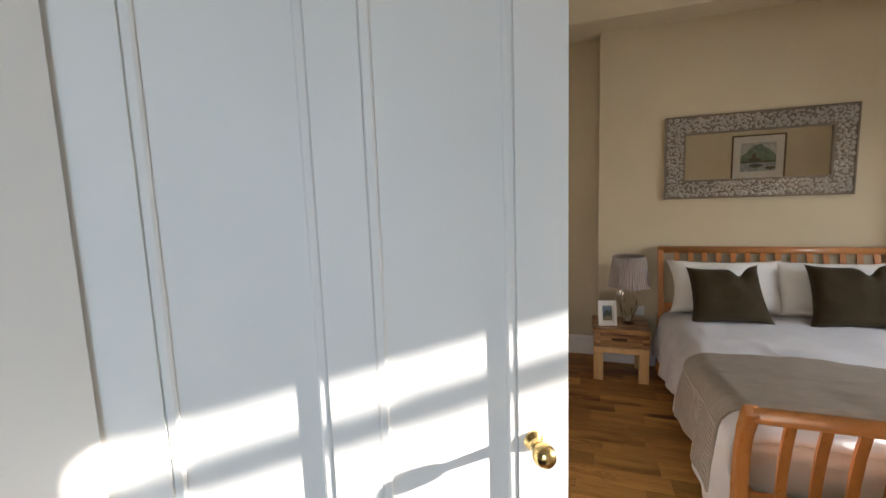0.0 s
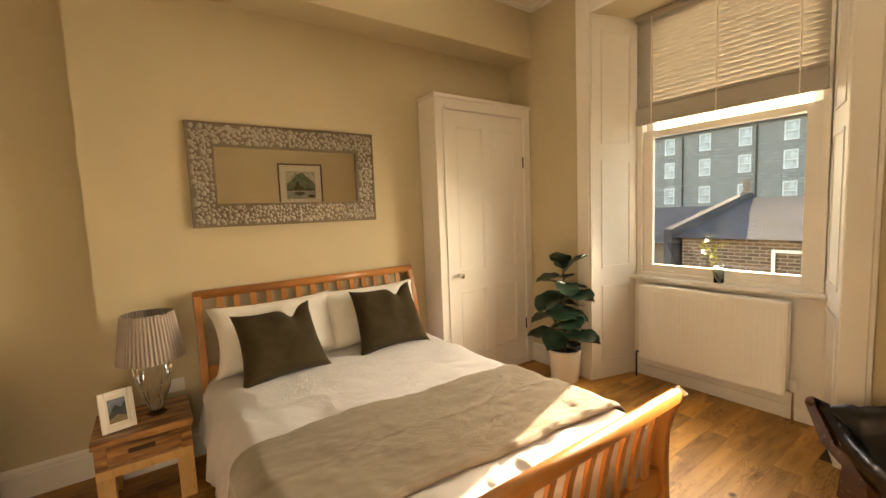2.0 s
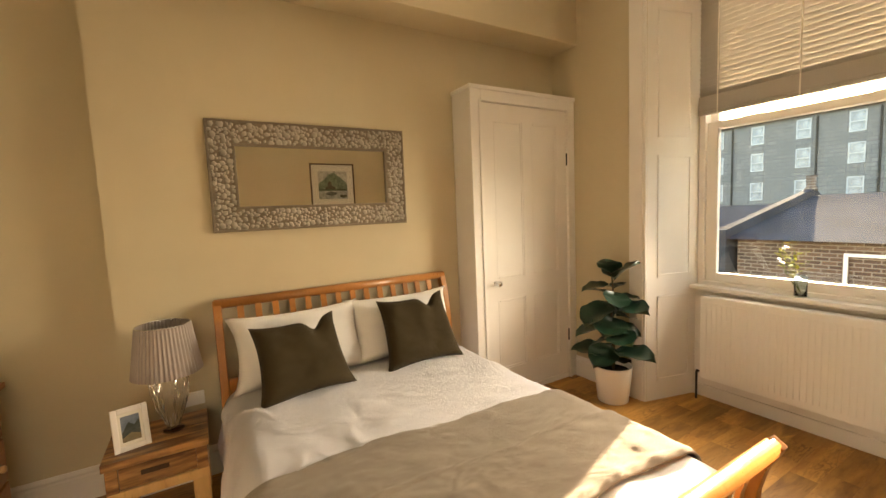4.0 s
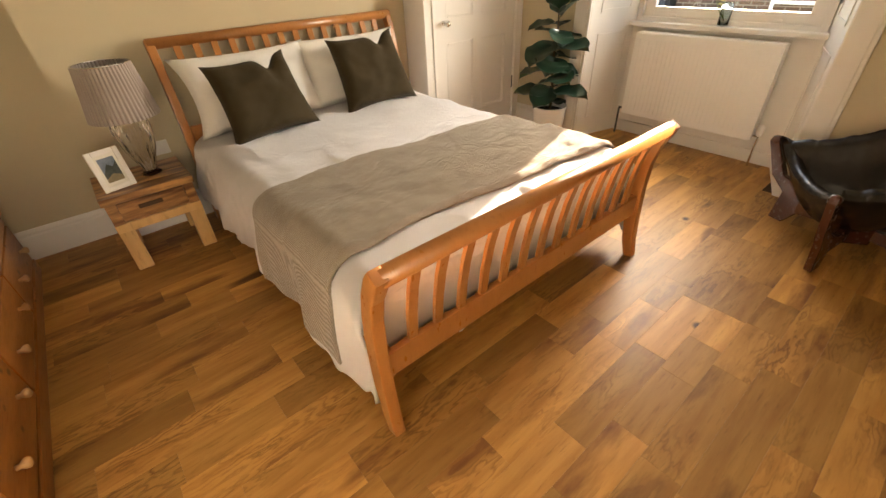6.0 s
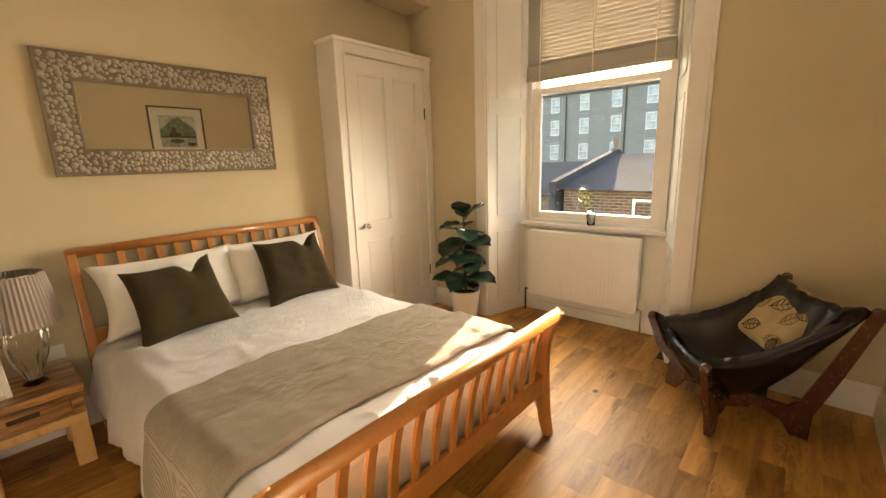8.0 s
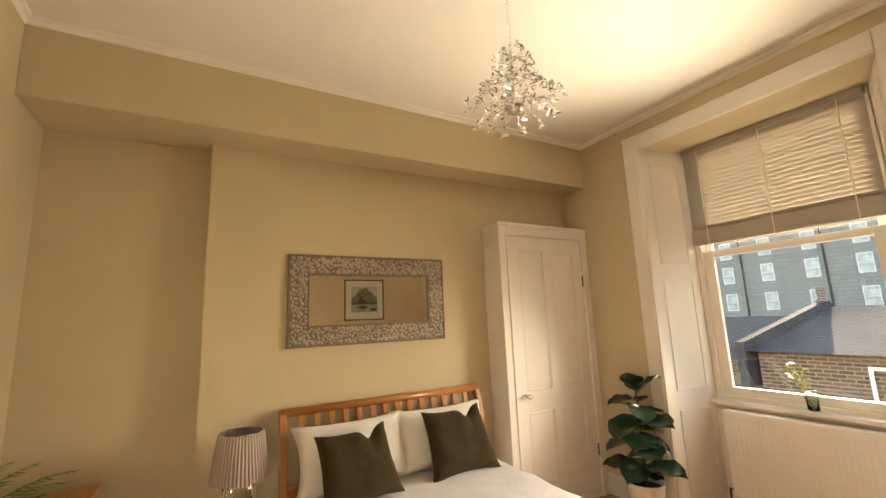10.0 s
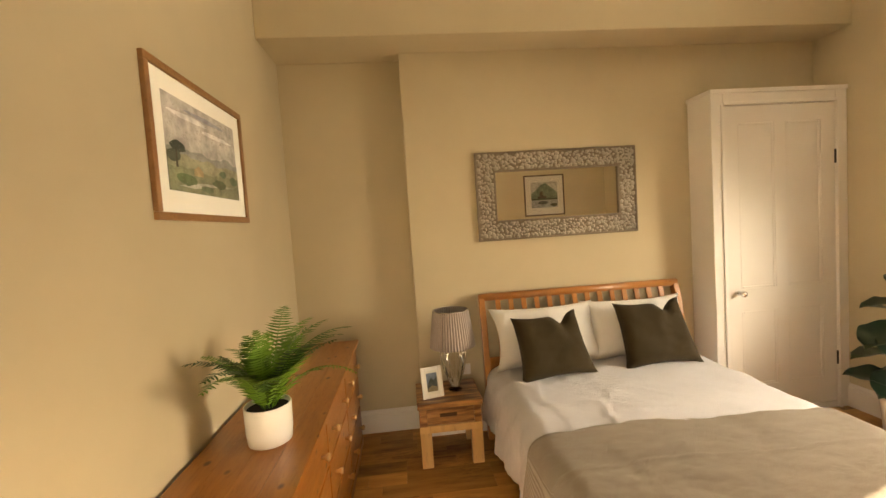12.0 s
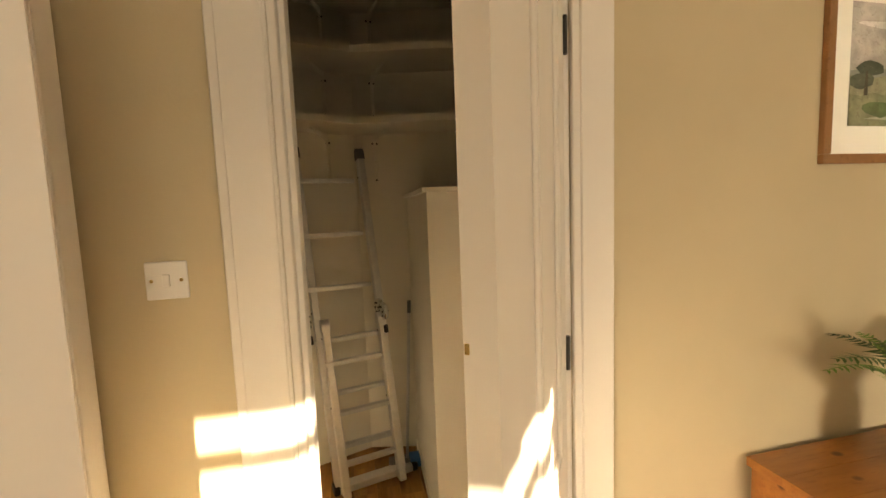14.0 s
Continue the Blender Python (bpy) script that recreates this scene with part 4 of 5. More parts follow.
part("edging", bm, M_PEWTER_DARK, mir)
bm = bmesh.new()
rnd = random.Random(11)
spots = []
tries = 0
while len(spots) < 640 and tries < 16000:
    tries += 1
    x, z = rnd.uniform(0.022, MW - 0.022), rnd.uniform(0.022, MH - 0.022)
    if MF - 0.024 < x < MW - MF + 0.024 and MF - 0.024 < z < MH - MF + 0.024:
        continue
    r = rnd.uniform(0.010, 0.026)
    if any((x - a) ** 2 + (z - b) ** 2 < (0.66 * (r + q)) ** 2 for a, b, q in spots):
        continue
    spots.append((x, z, r))
for x, z, r in spots:
    a = rnd.uniform(0, 6.28)
    m = Matrix.Translation((x, -0.023, z)) @ Matrix.Rotation(a, 4, "Y") @ Matrix.Diagonal((r * rnd.uniform(0.85, 1.15), 0.006, r * rnd.uniform(0.65, 0.95), 1))
    bmesh.ops.create_icosphere(bm, subdivisions=1, radius=1, matrix=m)
rel = part("leaf_relief", bm, M_PEWTER, mir, "raised pewter leaves and pebbles", True)
rel["kind"] = "stuff"
part("glass", box((MF - 0.004, -0.012, MF - 0.004), (MW - MF + 0.004, -0.008, MH - MF + 0.004)), M_MIRROR, mir)

# ---------------------------------------------------------------- framed pictures
def hung_picture(name, at, rz, w, h, frame_w, frame_mat, mount, layers, label):
    pic = thing(name, at, label, "picture", "", rz)
    bm = bmesh.new()
    for lo, hi in (((0, -0.02, 0), (w, 0, frame_w)), ((0, -0.02, h - frame_w), (w, 0, h)), ((0, -0.02, frame_w), (frame_w, 0, h - frame_w)), ((w - frame_w, -0.02, frame_w), (w, 0, h - frame_w))):
        box(lo, hi, 0.004, 2, bm)
    part("frame", bm, frame_mat, pic)
    mt = part("mount", box((frame_w - 0.003, -0.009, frame_w - 0.003), (w - frame_w + 0.003, -0.003, h - frame_w + 0.003)), M_MAT, pic)
    g = frame_w + mount
    photo_blocks(mt, -0.009, g, w - g, g + 0.015, h - g, layers)
    gl = part("glass", box((frame_w - 0.003, -0.0145, frame_w - 0.003), (w - frame_w + 0.003, -0.0135, h - frame_w + 0.003)), M_PANE, pic)
    gl.visible_shadow = False
    return pic


full = [(0, 0), (1, 0), (1, 1), (0, 1)]


def ridge(y0, amp, seed, steps=14, base=0.0):
    return [(i / steps, y0 + amp * noise.noise(Vector((i * 0.6, seed, 0.5)))) for i in range(steps + 1)] + [(1, base), (0, base)]


def blob(cx, cy, rx, ry, seed, k=12):
    r = random.Random(seed)
    return [(cx + rx * math.cos(6.283 * i / k) * r.uniform(0.75, 1.1), cy + ry * math.sin(6.283 * i / k) * r.uniform(0.75, 1.1)) for i in range(k)]


country = [("print_sky", full, (0.42, 0.385, 0.345)),
           ("print_cloud", blob(0.3, 0.83, 0.26, 0.035, 1), (0.6, 0.57, 0.53)), ("print_cloud", blob(0.68, 0.75, 0.25, 0.03, 2), (0.62, 0.59, 0.55)), ("print_cloud", blob(0.55, 0.9, 0.3, 0.03, 3), (0.3, 0.29, 0.3)),
           ("print_hills", ridge(0.48, 0.08, 4), (0.25, 0.25, 0.22)), ("print_field", ridge(0.4, 0.05, 5), (0.27, 0.26, 0.17)), ("print_meadow", ridge(0.27, 0.06, 6), (0.2, 0.2, 0.12)),
           ("print_barn", [(0.3, 0.2), (0.42, 0.2), (0.42, 0.27), (0.36, 0.32), (0.3, 0.27)], (0.36, 0.26, 0.14)), ("print_path", [(0.1, 0.06), (0.3, 0.05), (0.5, 0.1), (0.9, 0.15), (0.4, 0.13)], (0.36, 0.34, 0.27)),
           ("print_tree", blob(0.12, 0.47, 0.1, 0.07, 7), (0.07, 0.08, 0.055)), ("print_tree", blob(0.07, 0.37, 0.08, 0.07, 17), (0.09, 0.1, 0.065)), ("print_trunk", [(0.085, 0.25), (0.11, 0.25), (0.105, 0.45), (0.095, 0.45)], (0.07, 0.06, 0.04)),
           ("print_shrub", blob(0.2, 0.14, 0.15, 0.07, 8), (0.1, 0.13, 0.06)), ("print_shrub", blob(0.65, 0.16, 0.12, 0.06, 9), (0.1, 0.12, 0.06)), ("print_shrub", blob(0.72, 0.3, 0.06, 0.05, 10), (0.11, 0.14, 0.08)),
           ("print_shrub", blob(0.9, 0.24, 0.08, 0.06, 12), (0.12, 0.15, 0.08)), ("print_shrub", blob(0.45, 0.07, 0.1, 0.04, 13), (0.14, 0.16, 0.09))]
hung_picture("framed_picture", (W, 2.745, 1.78), 90, 0.895, 0.62, 0.032, M_FRAMEWOOD, 0.075, country, "brown-framed country landscape print with a cream mount")
loch = [("print_sky", full, (0.55, 0.54, 0.48)), ("print_mountain", [(0, 0.55), (0.2, 0.75), (0.45, 0.95), (0.62, 0.9), (0.8, 0.7), (1, 0.55), (1, 0.3), (0, 0.3)], (0.22, 0.27, 0.2)),
        ("print_water", [(0, 0), (1, 0), (1, 0.36), (0, 0.36)], (0.4, 0.42, 0.4)), ("print_castle", [(0.42, 0.3), (0.75, 0.3), (0.75, 0.45), (0.68, 0.45), (0.68, 0.6), (0.6, 0.66), (0.55, 0.6), (0.55, 0.48), (0.42, 0.44)], (0.12, 0.1, 0.07)),
        ("print_reflection", blob(0.58, 0.2, 0.2, 0.08, 3), (0.13, 0.14, 0.12)), ("print_shore", ridge(0.36, 0.03, 8, 14, 0.3), (0.1, 0.12, 0.08)), ("print_shrub", blob(0.15, 0.1, 0.15, 0.06, 5), (0.1, 0.1, 0.07))]
M_DARKFRAME = wood("dark_brown_frame_wood", (0.03, 0.015, 0.008), (0.09, 0.05, 0.025), (0.12, 0.07, 0.035), (8, 8, 8), 0.35, 0, False, 0.2)
hung_picture("framed_picture", (3.21, S, 1.745), 180, 0.71, 0.70, 0.022, M_DARKFRAME, 0.1, loch, "dark-framed print of a castle by a loch")

# light switch
sw = thing("light_switch", (W, 0.828, 1.542), "white plastic single light switch on the wall", "light switch")
part("plate", box((0, -0.044, -0.044), (0.009, 0.044, 0.044), 0.004, 2), M_PLASTIC, sw)
part("rocker", box((0.008, -0.008, -0.014), (0.0135, 0.008, 0.014), 0.002, 2), M_PLASTIC, sw)
for y in (-0.031, 0.031):
    part("screw", turned([(0.004, 0.0085), (0.004, 0.0098), (0.001, 0.0102)], 10, None, (0, y, 0), "x"), M_BRASS, sw)
sock = thing("wall_socket", (0.80, 4.4, 0.52), "white double wall socket by the bed", "socket")
part("plate", box((-0.073, -0.009, -0.043), (0.073, 0, 0.043), 0.004, 2), M_PLASTIC, sock)
for x in (-0.035, 0.035):
    part("rocker", box((x - 0.006, -0.013, 0.012), (x + 0.006, -0.008, 0.03), 0.002), M_PLASTIC, sock)

# ---------------------------------------------------------------- fern on the chest
FX, FY = -0.2, 2.89
fern = thing("potted_fern", (FX, FY, DH), "bushy green fern in a white ceramic pot on the chest", "plant")
fern.scale = (1.25, 1.25, 1.25)
part("pot", turned([(0.062, 0), (0.07, 0.005), (0.074, 0.04), (0.076, 0.128), (0.074, 0.131), (0.070, 0.128), (0.068, 0.112), (0.004, 0.11)], 40), M_POT, fern, "plain white ceramic pot", True)
part("soil", turned([(0.0675, 0.11), (0.0675, 0.116), (0.003, 0.12)], 24), M_SOIL, fern)
M_FERN, _n, _l, _b = shade("fern_green", 0.5)
_oi = _n.new("ShaderNodeObjectInfo")
_l.new(mixed(_n, _l, _oi.outputs["Random"], (0.018, 0.06, 0.009), (0.17, 0.34, 0.035)), _b.inputs["Base Color"])


def frond_mesh(length, droop, seed):
    r = random.Random(seed)
    bm = bmesh.new()
    pts = []
    n = 30
    side = r.uniform(-0.06, 0.06)
    p = Vector((0, 0, 0))
    for i in range(n + 1):
        q = i / n
        pts.append(p.copy())
        a = radians(78 - droop * 62 * q ** 1.2)
        p += Vector((math.cos(a), side * q, math.sin(a))) * (length / n)
    tube(pts, 0.0014, 5, bm, [0.0022 * (1 - 0.8 * i / n) for i in range(n + 1)])
    for i in range(3, n + 1):
        q = i / n
        p = pts[i]
        d = (pts[i] - pts[i - 1]).normalized()
        s = Vector((0, 1, 0))
        up = d.cross(s)
        L = 0.046 * math.sin(math.pi * min(1, 0.12 + q * 0.86)) ** 0.7 * r.uniform(0.85, 1.1) + 0.004
        for sgn in (1, -1):
            o = (s * sgn + d * 0.35 - up * r.uniform(0.0, 0.35)).normalized()
            w = d * 0.0036
            a = bm.verts.new(p - w * 0.8)
            b = bm.verts.new(p + o * L * 0.5 - w)
            c = bm.verts.new(p + o * L + d * 0.004)
            e = bm.verts.new(p + o * L * 0.5 + w)
            f = bm.verts.new(p + w * 0.8)
            bm.faces.new((a, b, c, e, f))
    return bm


rnd = random.Random(21)
kinds = [frond_mesh(L, dr, i) for i, (L, dr) in enumerate(((0.30, 1.0), (0.33, 1.5), (0.28, 0.7), (0.38, 1.4), (0.25, 1.1), (0.34, 1.3)))]
kept = []
for bm in kinds:
    kept.append(part("frond", bm, M_FERN, fern))
for k in range(30):
    if k < len(kept):
        f = kept[k]
    else:
        f = kept[k % len(kept)].copy()
        scene.collection.objects.link(f)
    a = k * 137.5 + rnd.uniform(-14, 14)
    up = rnd.uniform(-14, 16)
    sc = rnd.uniform(0.95, 1.2)
    if math.cos(radians(a)) < -0.3:
        up, sc = rnd.uniform(-14, 0), sc * 0.8
    f.matrix_basis = pose(0.02 * math.cos(radians(a)), 0.02 * math.sin(radians(a)), 0.112, 0, 0, a) @ pose(0, 0, 0, rnd.uniform(-15, 15), up, 0) @ Matrix.Diagonal((sc, sc, sc, 1))

# ---------------------------------------------------------------- fiddle-leaf plant in the corner
PX, PY = 3.77, 3.60
fig = thing("fiddle_leaf_fig", (PX, PY, 0.0), "dark green fiddle-leaf fig in a white pot on the floor", "plant")
part("pot", turned([(0.112, 0), (0.12, 0.006), (0.148, 0.28), (0.152, 0.3), (0.146, 0.302), (0.138, 0.28), (0.136, 0.25), (0.004, 0.245)], 40), M_POT, fig, "tapered white pot", True)
part("soil", turned([(0.134, 0.246), (0.134, 0.255), (0.003, 0.262)], 24), M_SOIL, fig)
M_TRUNK = paint("brown_bark", (0.11, 0.075, 0.04), 0.4, 0.9, 70, 0.8)
part("trunk", tube([(0, 0, 0.2), (0.012, -0.008, 0.4), (-0.008, 0.012, 0.65), (0.01, 0.0, 0.9), (0.005, 0.01, 1.04)], 0.01, 8, None, [0.013, 0.012, 0.01, 0.008, 0.005]), M_TRUNK, fig)
M_FIG, _n, _l, _b = shade("dark_glossy_leaf", 0.3)
_oi = _n.new("ShaderNodeObjectInfo")
_l.new(mixed(_n, _l, _oi.outputs["Random"], (0.008, 0.026, 0.016), (0.02, 0.055, 0.03)), _b.inputs["Base Color"])
_b.inputs["Coat Weight"].default_value = 0.3
bump(_n, _l, _b, noise_at(_n, _l, 30, 3), 0.3, 0.003)


def fig_leaf(u, v):
    q = u
    a = 2 * v - 1
    w = 0.125 * (math.sin(math.pi * q ** 0.75) ** 0.7) * (0.78 + 0.35 * q) if 0 < q < 1 else 0.0
    return Vector((0.04 + 0.235 * q, w * a, -0.08 * q * q - 0.028 * abs(a) ** 1.5 * -1 + 0.007 * math.sin(q * 14) * abs(a)))


bm = grid(12, 8, fig_leaf)
tube([(0, 0, 0), (0.02, 0, 0.006), (0.05, 0, 0.004)], 0.003, 6, bm)
leaf0 = part("leaf", bm, M_FIG, fig, "", True)
rnd = random.Random(8)
for k in range(26):
    lf = leaf0 if k == 0 else leaf0.copy()
    if k:
        scene.collection.objects.link(lf)
    z = 0.34 + 0.69 * k / 25
    a = k * 137.5
    sc = (1.15 if k < 20 else 0.95) * rnd.uniform(0.85, 1.08)
    if math.cos(radians(a)) > 0.35 or math.sin(radians(a)) > 0.75:
        sc *= 0.7
    tilt = rnd.uniform(-26, 16) if k < 23 else -55
    lf.matrix_basis = pose(0, 0, z, 0, 0, a) @ pose(0, 0, 0, rnd.uniform(-20, 20), tilt, 0) @ Matrix.Diagonal((sc, sc, sc, 1))

# ---------------------------------------------------------------- sling armchair
chair = thing("sling_armchair", (0, 0, 0), "black leather sling armchair on a dark bentwood frame", "armchair")
HUB = Vector((3.47, 1.33, 0.16))
TIPS = {"a": Vector((3.80, 1.87, 0.41)), "b": Vector((3.13, 1.43, 0.405)), "c": Vector((3.86, 1.15, 0.80)), "d": Vector((3.33, 0.80, 0.80))}
FEET = {"a": Vector((3.62, 1.69, 0.0)), "b": Vector((3.155, 1.385, 0.0)), "c": Vector((3.80, 1.19, 0.0)), "d": Vector((3.44, 0.985, 0.0))}


def bent_leg(foot, tip, hub):
    """A flat bentwood piece: from the hub down to the foot and up to the tip."""
    d = Vector((foot.x - hub.x, foot.y - hub.y, 0))
    L = d.length
    d.normalize()
    side = Vector((-d.y, d.x, 0)) * 0.019
    rise = (Vector((tip.x, tip.y, 0)) - Vector((hub.x, hub.y, 0))).dot(d)
    off = tip - (hub + d * rise)
    prof = [(0.0, 0.19), (L * 0.45, 0.165), (L - 0.08, 0.175), (L - 0.035, 0.22), (L + (rise - L) * 0.45 - 0.03, tip.z * 0.6), (rise - 0.028, tip.z - 0.005), (rise - 0.02, tip.z + 0.02), (rise + 0.02, tip.z + 0.02),
            (rise + 0.03, tip.z - 0.01), (L + (rise - L) * 0.45 + 0.035, tip.z * 0.55), (L + 0.03, 0.16), (L + 0.025, 0.0), (L - 0.055, 0.0), (L - 0.10, 0.075), (L * 0.45, 0.105), (0.0, 0.12)]
    bm = bmesh.new()
    rows = []
    for s in (-1, 1):
        row = []
        for u, z in prof:
            k = min(1, max(0, z / tip.z)) if u > L * 0.6 else 0
            p = hub + d * u
            row.append(bm.verts.new((p.x + side.x * s + off.x * k, p.y + side.y * s + off.y * k, z)))
        rows.append(row)
    n = len(prof)
    bm.faces.new(rows[0]), bm.faces.new(rows[1][::-1])
    for i in range(n):
        bm.faces.new((rows[0][i], rows[1][i], rows[1][(i + 1) % n], rows[0][(i + 1) % n]))
    bmesh.ops.recalc_face_normals(bm, faces=bm.faces[:])
    bmesh.ops.bevel(bm, geom=bm.edges[:], offset=0.005, segments=2, affect="EDGES", profile=0.6)
    return bm


for k in "abcd":
    leg = part("leg", bent_leg(FEET[k], TIPS[k], HUB), M_MAHOG, chair)
    part("tip_knob", turned([(0.012, -0.03), (0.026, -0.02), (0.03, 0.0), (0.024, 0.02), (0.01, 0.028)], 14, None, TIPS[k]), M_MAHOG, leg, "", True)
hubp = part("hub_block", box((-0.07, -0.07, 0.085), (0.07, 0.07, 0.20), 0.006, 2), M_MAHOG, chair)
hubp.matrix_basis = pose(HUB.x, HUB.y, 0, 0, 0, 33)
for x, y in ((-0.045, -0.045), (0.045, -0.045), (-0.045, 0.045), (0.045, 0.045)):
    part("bolt", turned([(0.007, 0.199), (0.007, 0.204), (0.002, 0.206)], 10, None, (x, y, 0)), M_CHROME, hubp)


def sling(u, v):
    """u: from one side to the other, v: from the front edge to the back edge."""
    a, b, c, d = TIPS["a"], TIPS["b"], TIPS["c"], TIPS["d"]
    p = (a * (1 - u) + b * u) * (1 - v) + (c * (1 - u) + d * u) * v
    uu, vv = 4 * u * (1 - u), 4 * v * (1 - v)
    front = 1 - v
    sag = 0.075 * uu * (front ** 4) + 0.015 * uu * (v ** 6) + 0.05 * vv * (1 - uu) + 0.45 * (uu ** 0.75) * (vv ** 0.75)
    mid = (a + b + c + d) / 4
    inward = Vector((mid.x - p.x, mid.y - p.y, 0)) * 0.05 * ((1 - uu) * vv + (1 - vv) * uu)
    wr = 0.012 * noise.noise(Vector((u * 8, v * 8, 2))) + 0.008 * noise.noise(Vector((u * 19, v * 17, 4))) + 0.016 * noise.noise(Vector((u * 22, v * 5, 5))) * (1 - vv) + 0.016 * noise.noise(Vector((u * 5, v * 22, 8))) * (1 - uu)
    return p + inward + Vector((0, 0, -sag + wr))


bm = grid(44, 44, sling)
bmesh.ops.recalc_face_normals(bm, faces=bm.faces[:])
bmesh.ops.solidify(bm, geom=bm.faces[:], thickness=0.075)
bmesh.ops.smooth_vert(bm, verts=bm.verts[:], factor=0.5, use_axis_x=True, use_axis_y=True, use_axis_z=True)
bmesh.ops.smooth_vert(bm, verts=bm.verts[:], factor=0.5, use_axis_x=True, use_axis_y=True, use_axis_z=True)
part("leather_sling", bm, M_LEATHER, chair, "shiny creased black leather sling", True)
cu = pillow("cushion", 0.48, 0.46, 0.14, M_LINING, "beige cushion with brown leaf pattern on the armchair", (3.575, 1.25, 0.41), 36, 214, 0, 5, 9)
M_LEAFINK = paint("brown_leaf_print", (0.07, 0.03, 0.018), 0.2, 0.9)
M_LEAFPALE = paint("olive_leaf_print", (0.27, 0.22, 0.08), 0.2, 0.9)


def leaf_print(cx, cz, L, ang, mat):
    """The outline and veins of one printed leaf, lying on the cushion's front face."""
    bm = bmesh.new()

    def place(u, w):
        ca, sa = math.cos(ang), math.sin(ang)
        x, z = cx + u * ca - w * sa, cz + u * sa + w * ca
        a, b = x / 0.23, (z - 0.22) / 0.22
        th = max(0.0, (1 - a ** 4) * (1 - b ** 4)) ** 0.5 * (1 + 0.22 * noise.noise(Vector((a * 1.6, b * 1.6, 9))))
        return Vector((x, -0.07 * th - 0.004, z))

    def line(pts, w=0.0022):
        tube([place(*p) for p in pts], w, 5, bm)

    for s in (1, -1):
        line([(L * q, s * 0.27 * L * math.sin(math.pi * q) ** 0.8) for q in [i / 10 for i in range(11)]], 0.0028)
        for q in (0.2, 0.4, 0.6, 0.78):
            line([(L * q, 0), (L * (q + 0.13), s * 0.27 * L * math.sin(math.pi * (q + 0.13)) ** 0.8 * 0.85)])
    line([(-0.1 * L, 0), (L, 0)], 0.0025)
    part("leaf_print", bm, mat, cu)


for cx, cz, L, ang, mt in ((-0.06, 0.25, 0.14, 0.7, M_LEAFINK), (-0.13, 0.07, 0.13, 0.5, M_LEAFINK), (0.06, 0.08, 0.12, 0.35, M_LEAFPALE), (0.06, 0.2, 0.13, 0.9, M_LEAFPALE), (-0.16, 0.2, 0.1, 1.0, M_LEAFPALE), (0.1, 0.29, 0.1, 0.2, M_LEAFINK), (0.11, 0.03, 0.1, 1.2, M_LEAFINK)):
    leaf_print(cx, cz, L, ang, mt)

# ---------------------------------------------------------------- chandelier
ch = thing("chandelier", (1.84, 2.67, CEIL), "small chandelier of clear crystal leaves on a chrome chain", "chandelier")
ch.scale = (1.12, 1.12, 0.93)
part("ceiling_rose", turned([(0.002, -0.035), (0.03, -0.033), (0.05, -0.015), (0.052, 0)], 24), M_CHROME, ch, "", True)
bm = bmesh.new()
for k in range(17):
    z = -0.05 - k * 0.022
    rot = Matrix.Rotation(radians(90 * (k % 2)), 3, "Z")
    tube([rot @ Vector((0.007 * math.cos(a), 0, 0.015 * math.sin(a))) + Vector((0, 0, z)) for a in [q * 0.5236 for q in range(13)]], 0.0018, 5, bm)
part("chain", bm, M_CHROME, ch)
part("stem", tube([(0, 0, -0.42), (0, 0, -0.8)], 0.006, 8), M_CHROME, ch)
part("lamp_holder", turned([(0.03, -0.81), (0.045, -0.79), (0.045, -0.75), (0.02, -0.73)], 20), M_CHROME, ch, "", True)
rnd = random.Random(4)
gems = bmesh.new()
for tier, (z0, r1, z1, cnt) in enumerate(((-0.44, 0.09, -0.50, 7), (-0.5, 0.12, -0.62, 9), (-0.58, 0.19, -0.74, 11), (-0.68, 0.24, -0.78, 12), (-0.72, 0.17, -0.87, 10))):
    for k in range(cnt):
        a = 2 * math.pi * (k + 0.5 * (tier % 2)) / cnt + rnd.uniform(-0.1, 0.1)
        tip = Vector((r1 * math.cos(a), r1 * math.sin(a), z1 + rnd.uniform(-0.02, 0.02)))
        mid = Vector((tip.x * 0.6, tip.y * 0.6, (z0 + z1) / 2 + 0.035))
        w = [Vector((0, 0, z0)), mid, tip]
        part("arm", tube(w, 0.0014, 4), M_CHROME, ch)
        for q in (0.35, 0.5, 0.65, 0.8, 0.92, 1.0):
            c = (w[0].lerp(mid, q * 2) if q < 0.5 else mid.lerp(tip, q * 2 - 1)) + Vector([rnd.uniform(-0.012, 0.012) for _ in range(3)])
            s = rnd.uniform(0.013, 0.025)
            m = Matrix.Translation(c) @ Euler([rnd.uniform(0, 6.28) for _ in range(3)]).to_matrix().to_4x4() @ Matrix.Diagonal((s * 0.55, s * 0.3, s, 1))
            bmesh.ops.create_icosphere(gems, subdivisions=1, radius=1, matrix=m)
cg = part("crystal_cluster", gems, M_CRYSTAL, ch, "many small clear crystal drops")
cg["kind"] = "stuff"

# ---------------------------------------------------------------- closet
CX0, CY0, CY1 = -2.33, 0.78, 2.3
BACK = [(-2.12, CY0), (-2.31, 1.31), (-2.06, CY1)]      # the bent back wall


def back_x(y):
    (xa, ya), (xb, yb) = (BACK[0], BACK[1]) if y < BACK[1][1] else (BACK[1], BACK[2])
    return xa + (xb - xa) * (y - ya) / (yb - ya)


